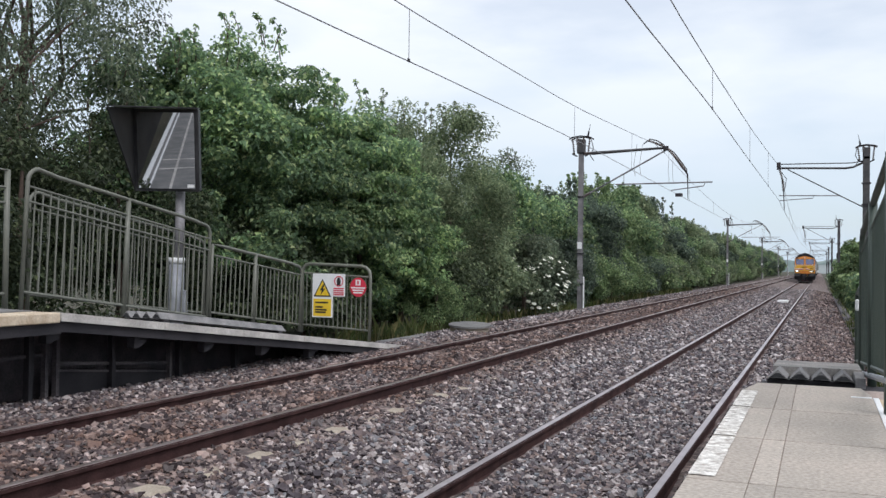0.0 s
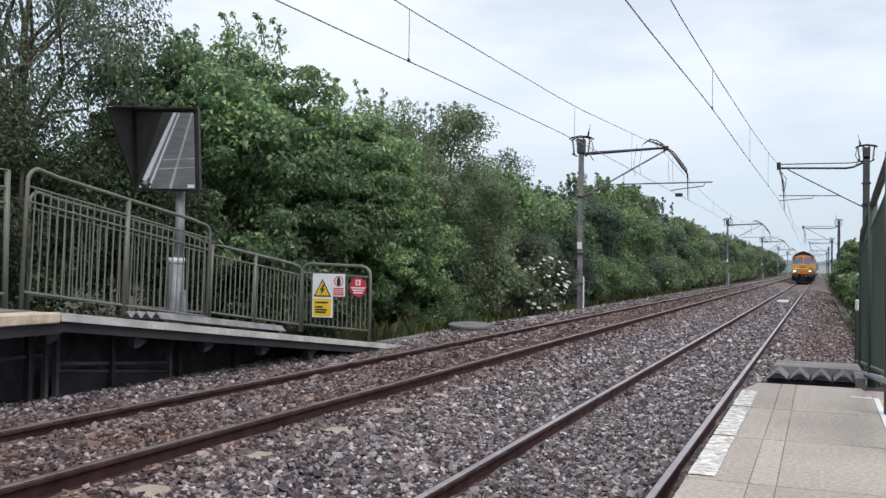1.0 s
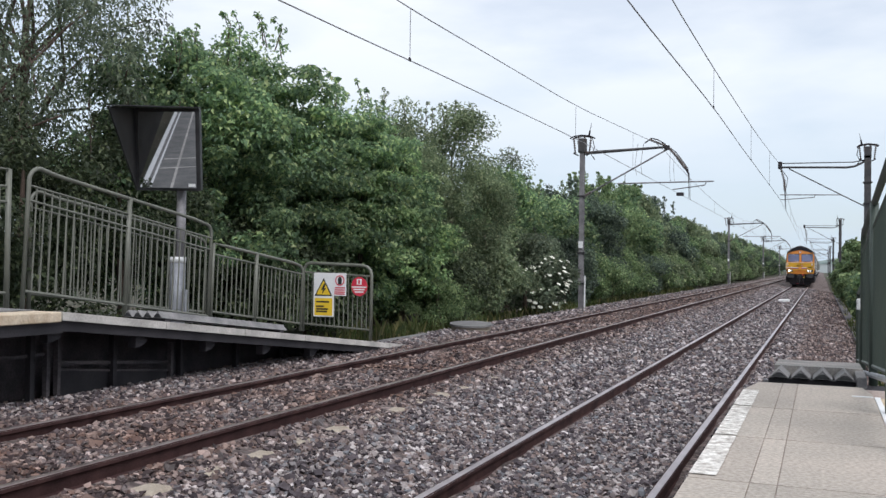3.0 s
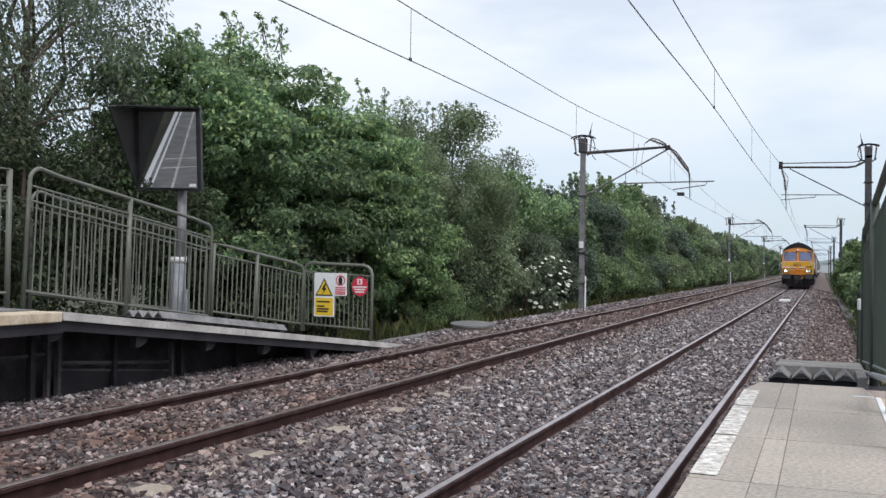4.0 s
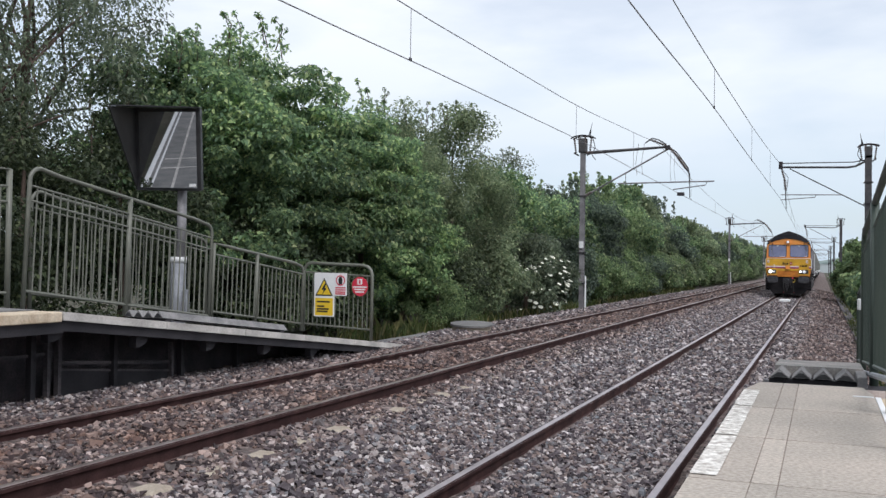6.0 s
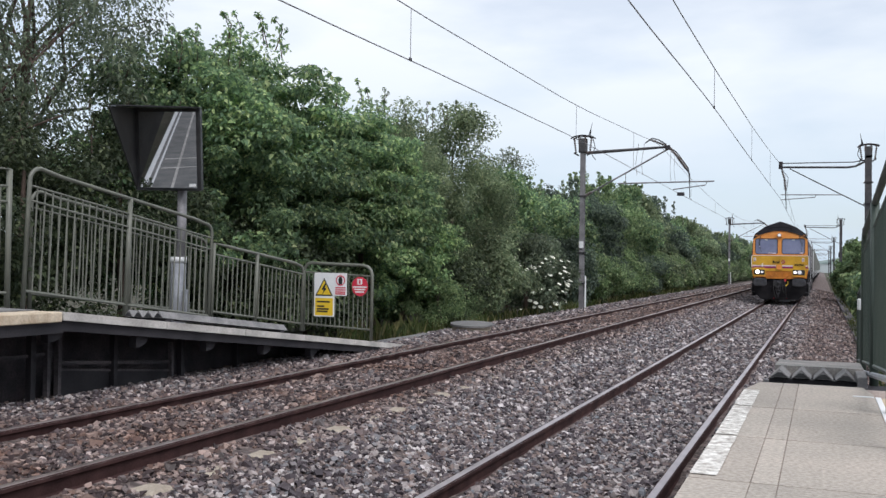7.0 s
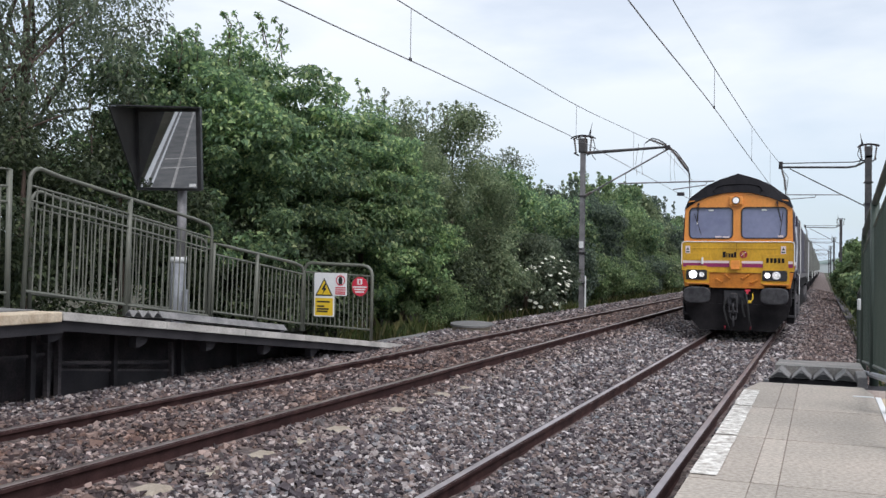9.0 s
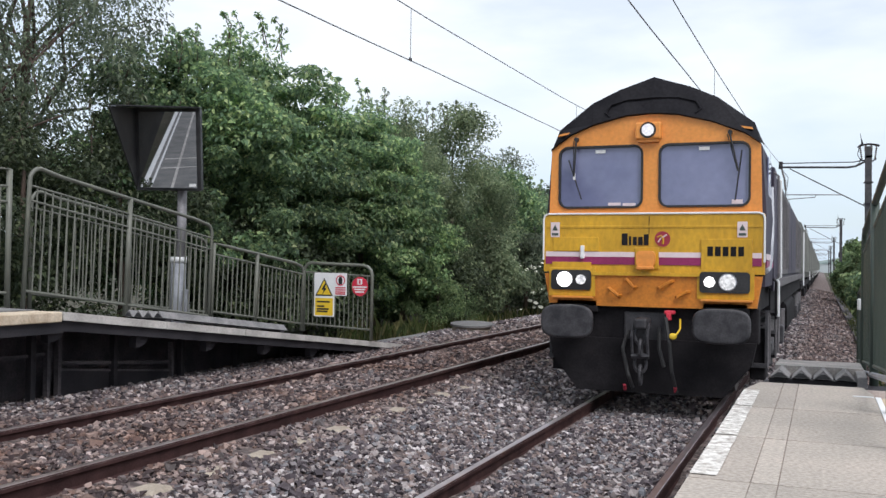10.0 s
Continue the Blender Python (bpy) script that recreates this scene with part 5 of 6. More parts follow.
grass("grass", [(-7.4, -6.5, 16, 24, 700), (-7.6, -6.6, 24, 70, 2200), (-6.6, -6.2, 16, 19, 150)], 3, "rough green grass along the far trackside", 0.3)
grass("weeds", [(-6.75, -6.3, 15.6, 17.6, 60), (-6.9, -6.4, 18.0, 19.5, 40)], 6, "tall yellow green weeds at the foot of the ramp", 0.5)
grass("grass", [(2.8, 3.6, 10, 40, 2200), (2.9, 4.5, 40, 110, 3000)], 4, "rough green grass along the near trackside", 0.25)
for i, (x, y, h, s) in enumerate(((4.3, 22, 1.6, 0.9), (4.1, 28, 1.7, 0.9), (4.6, 35, 2.6, 1.2), (4.3, 48, 2.3, 1.2), (4.6, 57, 2.6, 1.4), (5.2, 66, 3.2, 1.6), (4.8, 78, 2.8, 1.5), (5.5, 92, 3.4, 1.9), (5.3, 110, 3.2, 1.9), (6.6, 72, 4.4, 2.0),
                                 (4.0, 62, 3.2, 1.2), (4.7, 64, 4.6, 1.3), (3.8, 84, 2.8, 1.2), (4.7, 88, 4.9, 1.6), (4.7, 115, 5.2, 2.0), (3.9, 41, 2.4, 0.8))):
    make_tree((x, y, -0.5), h, s, 40, 130, 0.13 + 0.001 * y, BUSH if i % 3 else MAPLE, 90 + i, "leafy green bush along the near trackside", low=0.0, sprigs=3, category="bush", name="bush", clump=0.45)
right_a = make_tree((6.5, 130, -0.5), 4.4, 2.6, 60, 120, 0.3, BUSH, 101, "green tree far along the near side of the track", low=0.0, sprigs=3, clump=0.7)
for i in range(12):
    copy_thing(right_a, pose(6.5 + 0.15 * i, 142 + 12 * i, -0.5, 0, 0, 37 * i))
trough = thing("cable_trough", (2.95, 0, 0), "low dark concrete cable trough beside the track", "cable trough")
for i in range(30):
    part("trough_lid", boxed(-0.16, 0.16, 22 + 2 * i, 23.97 + 2 * i, -0.6, -0.33, bevel=0.01), SOOTY_BRICK, trough)

# ---- distance ----
rg = np.random.default_rng(14)
xs = np.linspace(-900, 900, 181)
v, f = [], []
for i, x in enumerate(xs):
    h = 9 + 5 * math.sin(x * 0.011) + rg.uniform(0, 4)
    v += [(x, 900 + 20 * math.sin(x * 0.05), -8), (x, 900 + 20 * math.sin(x * 0.05), h), (x, 960, -8)]
    if i:
        a_ = 3 * i
        f += [(a_ - 3, a_, a_ + 1, a_ - 2), (a_ - 2, a_ + 1, a_ + 2, a_ - 1)]
tagged(mesh_from("backdrop_woodland", v, f, HAZE_HILL), "line of distant woodland with haze in its colour", "woodland", kind="structure")
shed = thing("distant_building", (4.0, 640, -0.5), "pale distant building at the end of the line", "building")
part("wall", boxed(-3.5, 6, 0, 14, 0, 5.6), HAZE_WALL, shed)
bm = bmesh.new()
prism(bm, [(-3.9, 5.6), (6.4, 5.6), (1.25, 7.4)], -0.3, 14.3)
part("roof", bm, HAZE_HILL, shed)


# ---- the train ----
def half_section():
    return [(1.28, 1.22), (1.29, 2.28), (1.235, 3.06), (1.13, 3.28), (0.93, 3.47), (0.70, 3.62), (0.42, 3.75), (0.12, 3.86), (0.0, 3.885)]


def build_loco():
    loco = thing("diesel_locomotive", (0, TRAIN_START, 0), "orange and yellow fronted diesel freight locomotive with a black roof", "locomotive")
    hs = half_section()
    full = hs + [(-x, z) for x, z in reversed(hs[:-1])]
    # body sides, from behind the cab front to the rear
    walls = [(1.28, 1.44), (1.29, 2.28), (1.235, 3.06)]
    bm = bmesh.new()
    prism(bm, walls + [(-x, z) for x, z in reversed(walls)], 0.06, 2.45)
    part("cab_body", bm, LOCO_SIDE, loco, "dusty blue grey cab sides")
    part("cab_floor", boxed(-1.2, 1.2, 0.08, 2.48, 1.15, 1.436), LOCO_UNDER, loco, "grimy black cab floor")
    bm = bmesh.new()
    prism(bm, [(1.2, 1.46), (1.2, 3.1), (-1.2, 3.1), (-1.2, 1.46)], 2.45, 20.9)
    body = part("engine_body", bm, LOCO_SIDE, loco, "dusty blue grey engine room sides")
    for s in (-1, 1):
        for i in range(9):
            y = 3.6 + 1.85 * i
            p = part("side_door", boxed(s * 1.2, s * 1.245, y, y + 1.72, 1.55, 3.0, bevel=0.012), LOCO_GRILLE if i in (1, 2, 6, 7, 8) else LOCO_SIDE, body, "ribbed side panel")
            if i in (1, 2, 6, 7, 8):
                for k in range(6):
                    part("louvre", boxed(s * 1.243, s * 1.262, y + 0.12 + 0.27 * k, y + 0.2 + 0.27 * k, 1.65, 2.9), LOCO_GRILLE, p)
        part("walkway", boxed(s * 0.9, s * 1.31, 2.5, 20.9, 1.39, 1.5), LOCO_GRILLE, loco, "dusty walkway edge")
        part("solebar", boxed(s * 1.0, s * 1.22, 2.5, 20.9, 1.05, 1.385), LOCO_UNDER, loco, "dark solebar")
    # roof: a dark cap over the cab, lower and greyer behind
    roof_pts = [(1.235, 3.06)] + hs[3:]
    outline = roof_pts + [(-x, z) for x, z in reversed(roof_pts[:-1])]
    bm = bmesh.new()
    prism(bm, outline, 0.16, 3.0)
    part("cab_roof", bm, LOCO_ROOF, loco, "sooty black cab roof")
    # the visor: the roof's front edge, above the arch of the cab front
    arch = [(1.225, 3.08), (1.06, 3.2), (0.69, 3.35), (0.3, 3.45), (0.0, 3.475), (-0.3, 3.46), (-0.7, 3.365), (-0.98, 3.25), (-1.22, 3.08)]
    up = [(1.255, 3.07), (1.15, 3.33), (0.74, 3.645), (0.42, 3.79), (0.0, 3.925), (-0.42, 3.79), (-0.74, 3.645), (-1.15, 3.33), (-1.255, 3.07)]
    bm = bmesh.new()
    A = [bm.verts.new((x, -0.05, z)) for x, z in arch]
    B = [bm.verts.new((x, 0.1, z)) for x, z in up]
    D = [bm.verts.new((x, 0.2, z - 0.02)) for x, z in up]
    E_ = [bm.verts.new((x, 0.0, z - 0.01)) for x, z in arch]
    for i in range(len(arch) - 1):
        bm.faces.new((A[i], A[i + 1], B[i + 1], B[i]))
        bm.faces.new((B[i], B[i + 1], D[i + 1], D[i]))
        bm.faces.new((A[i], E_[i], E_[i + 1], A[i + 1]))
    part("roof_visor", bm, LOCO_ROOF, loco, "black sloping front of the roof")
    for s in (-1, 1):
        part("visor_flash", prism(bmesh.new(), [(s * 1.14, 3.235), (s * 0.99, 3.262), (s * 1.0, 3.282), (s * 1.13, 3.262)], -0.022, 0.03), LOCO_ORANGE, loco, "small orange flash")
    bm = bmesh.new()
    rear_roof = [(1.2, 3.08), (1.05, 3.3), (0.7, 3.55), (0.0, 3.75)]
    prism(bm, rear_roof + [(-x, z) for x, z in reversed(rear_roof[:-1])], 3.02, 20.9)
    part("engine_roof", bm, LOCO_ROOF, loco, "dark engine room roof")
    # upper cab front: one plate with two window openings
    bm = bmesh.new()
    n = 7
    wl_, wr = rounded(-1.115, -0.115, 2.365, 3.095, 0.1, n - 1), rounded(0.095, 1.105, 2.37, 3.095, 0.1, n - 1)
    edge = [(1.245, 2.27), (1.225, 3.08), (1.06, 3.2), (0.69, 3.35), (0.3, 3.45), (0.0, 3.475), (-0.3, 3.46), (-0.7, 3.365), (-0.98, 3.25), (-1.22, 3.08), (-1.245, 2.27)]
    loops = []
    for pts in (edge, wl_, wr):
        vs = [bm.verts.new((x, 0.0, z)) for x, z in pts]
        loops += [bm.edges.new((vs[i], vs[(i + 1) % len(vs)])) for i in range(len(vs))]
    bmesh.ops.triangle_fill(bm, use_beauty=True, edges=loops)
    ext = bmesh.ops.extrude_face_region(bm, geom=list(bm.faces))
    bmesh.ops.translate(bm, vec=(0, 0.06, 0), verts=[g for g in ext["geom"] if isinstance(g, bmesh.types.BMVert)])
    front = part("cab_front", bm, LOCO_ORANGE, loco, "orange cab front round the windscreens")
    for pts_o, pts_i, pane in ((rounded(-1.13, -0.1, 2.35, 3.11, 0.115), rounded(-1.105, -0.125, 2.375, 3.085, 0.09), rounded(-1.13, -0.1, 2.35, 3.11, 0.1)),
                               (rounded(0.08, 1.12, 2.355, 3.11, 0.115), rounded(0.105, 1.095, 2.38, 3.085, 0.09), rounded(0.08, 1.12, 2.355, 3.11, 0.1))):
        w = part("windscreen", prism(bmesh.new(), pane, 0.02, 0.035), GLASS, loco, "windscreen with sky reflection in its colour")
        part("window_seal", ring(bmesh.new(), pts_o, pts_i, -0.018, 0.02), RUBBER, w, "black rubber seal")
    for cx in (-0.62, 0.6):
        part("windscreen_tag", boxed(cx - 0.06, cx + 0.06, 0.008, 0.018, 3.02, 3.06), WHITE, loco, "small white tag on the windscreen")
    for pivot, elbow, b0, b1 in (((-0.905, 3.17), (-0.93, 2.74), (-1.0, 2.94), (-0.84, 2.46)), ((0.89, 3.19), (0.985, 2.76), (1.02, 3.0), (0.95, 2.43))):
        w = part("wiper", tubed([(pivot[0], -0.02, pivot[1] + 0.03), (pivot[0], -0.06, pivot[1]), (elbow[0], -0.05, elbow[1])], 0.011, 6), BLACK, loco, "black windscreen wiper")
        part("wiper_arm", tubed([(pivot[0] - 0.03, -0.05, pivot[1]), (elbow[0] - 0.01, -0.045, elbow[1])], 0.006, 5), BLACK, w)
        part("wiper_blade", tubed([(b0[0], -0.035, b0[1]), (b1[0], -0.03, b1[1])], 0.009, 5), BLACK, w)
        part("wiper_pivot", tubed([(pivot[0], -0.07, pivot[1] + 0.02), (pivot[0], 0.0, pivot[1] + 0.02)], 0.026, 10), BLACK, w)
    part("mirror_arm", boxed(-0.945, -0.915, -0.045, -0.03, 2.7, 2.78, bevel=0.004), WHITE, loco, "small white patch on the wiper")
    for x0, x1, z0, z1 in ((-0.52, -0.37, 2.385, 2.42), (-0.345, -0.19, 2.378, 2.412), (0.91, 1.03, 2.39, 2.44)):
        part("cab_paper", boxed(x0, x1, 0.012, 0.019, z0, z1), LOCO_PINK, loco, "pale papers behind the windscreen")
    part("visor_panel", tubed([(-0.5, -0.03, 3.45), (-0.56, -0.009, 3.5), (-0.5, 0.02, 3.6), (-0.3, 0.024, 3.655), (0.0, 0.004, 3.665), (0.3, 0.024, 3.655), (0.5, 0.02, 3.6), (0.56, -0.009, 3.5), (0.5, -0.03, 3.45)], 0.016, 6), LOCO_ROOF, loco, "raised rim of the roof panel")
    # central headlamp
    hl = part("headlamp_box", boxed(-0.185, 0.115, -0.09, 0.02, 3.16, 3.36, bevel=0.02), LOCO_ORANGE, loco, "orange headlamp housing")
    part("lamp_rim", tubed([(-0.035, -0.1, 3.265), (-0.035, -0.06, 3.265)], 0.095, 20), BLACK, hl)
    part("lamp_glass", tubed([(-0.035, -0.112, 3.265), (-0.035, -0.09, 3.265)], 0.072, 20), LAMP_TOP, hl, "pale headlamp glass")
    part("lamp_sill", boxed(-0.16, 0.09, -0.06, 0.0, 3.13, 3.16), LOCO_ORANGE, hl)
    # lower front: yellow panel
    lower = part("lower_front", prism(bmesh.new(), [(1.28, 1.58), (1.28, 2.27), (-1.28, 2.27), (-1.28, 1.58)], -0.1, 0.06), LOCO_YELLOW, loco, "yellow lower cab front")
    part("panel_edge", tubed([(-1.285, -0.105, 1.72), (-1.285, -0.105, 2.22), (-1.268, -0.105, 2.262), (-1.225, -0.105, 2.28), (1.22, -0.105, 2.28), (1.263, -0.105, 2.262), (1.28, -0.105, 2.22), (1.28, -0.105, 1.72)], 0.012, 6), WHITE, lower, "thin white edging")
    part("white_stripe", boxed(-1.255, 1.25, -0.108, -0.1, 1.765, 1.825), LOCO_PINK, lower, "pale stripe")
    part("magenta_stripe", boxed(-1.255, 1.25, -0.108, -0.1, 1.675, 1.764), LOCO_PURPLE, lower, "magenta stripe")
    part("crease", boxed(-0.012, -0.004, -0.104, -0.1, 2.04, 2.25), LOCO_UNDER, lower)
    part("crease", boxed(-1.25, 1.25, -0.107, -0.1, 2.11, 2.14, bevel=0.003), LOCO_YELLOW, lower)
    for x in (-1.14, 1.04):
        st = part("notice", boxed(x - 0.055, x + 0.055, -0.108, -0.1, 2.0, 2.18), LOCO_PINK, lower, "pale warning notice")
        part("notice_mark", prism(bmesh.new(), [(x - 0.035, 2.08), (x + 0.035, 2.08), (x, 2.15)], -0.112, -0.108), DARK_GREEN, st)
        part("notice_bar", boxed(x - 0.04, x + 0.04, -0.112, -0.108, 2.02, 2.05), DARK_GREEN, st)
    # operator's mark as plain shapes
    for x0, x1, top in ((-0.327, -0.258, 2.045), (-0.242, -0.215, 2.01), (-0.195, -0.15, 2.005), (-0.135, -0.08, 2.005), (-0.068, -0.012, 2.035)):
        part("mark_bar", boxed(x0, x1, -0.106, -0.1, 1.905, top, bevel=0.002), LOCO_UNDER, lower, "plain dark bar")
    d = part("mark_disc", tubed([(0.15, -0.108, 1.98), (0.15, -0.1, 1.98)], 0.09, 24), MAROON, lower, "red round mark")
    part("mark_swirl", tubed([(0.09, -0.111, 2.0), (0.13, -0.111, 2.02), (0.16, -0.111, 1.98), (0.155, -0.111, 1.92)], 0.012, 5), LOCO_YELLOW, d)
    part("mark_swirl", tubed([(0.1, -0.111, 1.945), (0.13, -0.111, 1.985), (0.2, -0.111, 2.03)], 0.008, 5), LOCO_PINK, d)
    plate = part("number_panel", boxed(0.59, 1.15, -0.125, -0.1, 1.63, 1.98, bevel=0.004), LOCO_YELLOW, lower, "plain yellow number panel")
    for i in range(5):
        x = 0.66 + 0.085 * i
        part("number_bar", boxed(x, x + 0.062, -0.13, -0.125, 1.785, 1.895, bevel=0.002), LOCO_UNDER, plate)
    part("cover_panel", boxed(-1.17, -0.69, -0.125, -0.1, 1.62, 1.7, bevel=0.004), LOCO_YELLOW, lower)
    part("cover_panel", boxed(-1.16, -0.6, -0.116, -0.1, 1.83, 2.0, bevel=0.004), LOCO_YELLOW, lower)
    part("white_handle", boxed(-0.815, -0.772, -0.16, -0.1, 1.74, 1.9, bevel=0.01), WHITE, lower, "white lamp bracket")
    sock = part("cable_socket", prism(bmesh.new(), rounded(-0.14, 0.075, 1.655, 1.84, 0.05), -0.2, -0.114), LOCO_ORANGE, lower, "orange socket cover")
    part("socket_plate", boxed(-0.17, 0.11, -0.116, -0.1, 1.63, 1.88, bevel=0.004), LOCO_YELLOW, sock, "yellow plate behind the socket")
    part("socket_lip", boxed(-0.13, 0.07, -0.23, -0.19, 1.62, 1.66, bevel=0.01), LOCO_ORANGE, sock)
    # orange apron with the light clusters
    apron = part("apron", prism(bmesh.new(), [(-1.2, 1.56), (-1.26, 1.56), (-1.2, 1.2), (-0.75, 1.2), (-0.7, 1.18), (0.6, 1.18), (0.65, 1.2), (1.2, 1.2), (1.26, 1.56)], -0.12, 0.06), APRON_ORANGE, loco, "orange front apron")
    part("ledge", boxed(-0.7, 0.58, -0.15, -0.1, 1.545, 1.585), LOCO_YELLOW, apron)
    for (xa_, xb_, lit_x, dim_x, lit_m, dim_m) in ((-1.17, -0.68, -1.0, -0.8, LAMP_LIT, LAMP_DIM), (0.58, 1.13, 0.89, 0.69, LAMP_DIM, LAMP_SOFT)):
        part("lamp_panel", boxed(xa_ - 0.03, xb_ + 0.045, -0.14, -0.1, 1.29, 1.63, bevel=0.004), LOCO_YELLOW, apron, "yellow panel behind the lamps")
        c = part("lamp_unit", prism(bmesh.new(), rounded(xa_, xb_, 1.365, 1.605, 0.04), -0.165, -0.1), BLACK, apron, "black lamp unit")
        part("headlight_rim", tubed([(lit_x, -0.18, 1.49), (lit_x, -0.16, 1.49)], 0.1, 20), GALVANISED, c)
        part("headlight", tubed([(lit_x, -0.19, 1.49), (lit_x, -0.172, 1.49)], 0.088, 20), lit_m, c, "round headlight")
        part("marker_light", tubed([(dim_x, -0.185, 1.49), (dim_x, -0.16, 1.49)], 0.062, 8), dim_m, c, "small marker light")
        part("cluster_step", boxed(xa_ + 0.02, xb_ + 0.03, -0.2, -0.1, 1.27, 1.29), LOCO_ORANGE, c)
    for pts in (((-0.47, 1.39), (-0.33, 1.31)), ((-0.27, 1.5), (-0.15, 1.41)), ((0.12, 1.41), (0.28, 1.49)), ((0.32, 1.31), (0.46, 1.37))):
        (x0, z0), (x1, z1) = pts
        part("grab_handle", tubed([(x0, -0.115, z0), (x0 + 0.02, -0.18, z0), (x1 - 0.02, -0.18, z1), (x1, -0.115, z1)], 0.021, 6), APRON_ORANGE, apron, "orange grab handle")
    # buffer beam, plough
    part("buffer_beam", boxed(-1.22, 1.22, -0.02, 0.3, 0.78, 1.2, bevel=0.02), LOCO_UNDER, loco, "black buffer beam")
    part("plough", prism(bmesh.new(), [(-1.2, 0.8), (-1.15, 0.55), (-0.85, 0.17), (0.85, 0.17), (1.15, 0.55), (1.2, 0.8)], -0.08, 0.12), LOCO_UNDER, loco, "black obstacle deflector")
    for s in (-1, 1):
        part("beam_cover", boxed(s * 0.86 - 0.26, s * 0.86 + 0.26, -0.12, 0.0, 1.1, 1.26, bevel=0.02), LOCO_UNDER, loco)
        b = part("buffer", prism(bmesh.new(), [(s * 0.863 + 0.31 * math.copysign(abs(math.cos(a_)) ** 0.55, math.cos(a_)), 1.01 + 0.195 * math.copysign(abs(math.sin(a_)) ** 0.62, math.sin(a_))) for a_ in [2 * math.pi * (i + 0.5) / 32 for i in range(32)]], -0.6, -0.53), BUFFER, loco, "greasy oval buffer head")
        mm = b.modifiers.new("bevel", "BEVEL")
        mm.width, mm.segments, mm.limit_method = 0.03, 3, "ANGLE"
        part("buffer_shank", tubed([(s * 0.863, -0.54, 1.02), (s * 0.863, -0.3, 1.02)], 0.11, 14), BUFFER, b, smooth=True)
        part("buffer_housing", tubed([(s * 0.863, -0.32, 1.02), (s * 0.863, 0.0, 1.02)], 0.16, 14), LOCO_UNDER, b, smooth=True)
    # coupling and hoses
    part("drawhook", boxed(-0.13, 0.02, -0.34, 0.0, 0.93, 1.06, bevel=0.03), BUFFER, loco, "heavy drawhook")
    part("hook_plate", boxed(-0.3, 0.2, -0.06, 0.0, 0.78, 1.12, bevel=0.02), BUFFER, loco)
    for i, (z, turn_) in enumerate(((0.86, 0), (0.7, 1), (0.54, 0), (0.4, 1))):
        bm = bmesh.new()
        pts = [(0.07 * math.cos(radians(t)), 0.11 * math.sin(radians(t))) for t in range(0, 361, 30)]
        tube(bm, [((-0.06 + px, -0.28, z + pz) if not turn_ else (-0.06, -0.28 + px, z + pz)) for px, pz in pts], 0.02, 6, cap=False)
        part("coupling_link", bm, BUFFER, loco, "steel coupling link")
    for x in (-0.15, 0.03):
        part("coupling_shackle", tubed([(x, -0.26, 1.0), (x - 0.01, -0.32, 0.85), (x, -0.3, 0.64)], 0.018, 6), BUFFER, loco, "worn steel shackle")
    for x, z in ((-0.25, 0.245), (0.33, 0.25)):
        part("hose_end", tubed([(x, -0.24, z + 0.03), (x, -0.2, z - 0.03)], 0.02, 8), MAROON, loco, "faded red hose end")
    part("coupling_screw", tubed([(-0.16, -0.3, 0.62), (0.04, -0.3, 0.62)], 0.03, 8), BUFFER, loco)
    for pts, m_, lab in (([(0.2, -0.1, 1.12), (0.22, -0.25, 1.05), (0.27, -0.32, 0.8), (0.3, -0.3, 0.45), (0.34, -0.2, 0.22)], RUBBER, "hanging brake hose"),
                         ([(0.36, -0.1, 1.05), (0.38, -0.24, 0.95), (0.33, -0.3, 0.86)], SIGN_YELLOW, "yellow hose fitting"),
                         ([(-0.24, -0.1, 0.9), (-0.28, -0.22, 0.7), (-0.2, -0.26, 0.38), (-0.16, -0.2, 0.24)], RUBBER, "hanging brake hose"),
                         ([(0.12, -0.1, 0.95), (0.14, -0.2, 0.7), (0.2, -0.22, 0.5)], RUBBER, "hanging brake hose")):
        part("brake_hose", tubed(pts, 0.011 if m_ is SIGN_YELLOW else 0.022, 7), m_, loco, lab)
    part("red_tap", boxed(0.19, 0.31, -0.22, -0.1, 1.105, 1.15, bevel=0.015), SIGN_RED, loco, "red air tap")
    part("red_tap", boxed(0.22, 0.27, -0.24, -0.12, 1.04, 1.12, bevel=0.01), SIGN_RED, loco, "red air tap")
    part("yellow_tap", boxed(0.27, 0.35, -0.36, -0.28, 0.83, 0.9, bevel=0.025), SIGN_YELLOW, loco, "yellow air tap")
    # cab sides
    for s in (-1, 1):
        part("cab_side_window", boxed(s * 1.255, s * 1.272, 0.75, 1.5, 2.4, 3.0, bevel=0.006), GLASS, loco, "dark cab side window")
        part("cab_door", boxed(s * 1.26, s * 1.296, 1.72, 2.3, 1.36, 2.98, bevel=0.01), LOCO_SIDE, loco, "dusty cab door")
        for y in (1.64, 2.38):
            part("handrail", tubed([(s * 1.3, y, 1.5), (s * 1.36, y, 1.54), (s * 1.35, y, 2.85), (s * 1.29, y, 2.9)], 0.015, 6), WHITE if y > 2 else LOCO_GRILLE, loco, "door handrail")
            part("step_rail", tubed([(s * 1.29, y, 1.52), (s * 1.33, y, 1.48), (s * 1.33, y, 1.0)], 0.018, 6), WHITE if y > 2 else LOCO_UNDER, loco, "step rail")
            part("step_rail", tubed([(s * 1.33, y, 1.0), (s * 1.33, y, 0.5)], 0.012, 6), LOCO_GRILLE, loco, "grimy lower step rail")
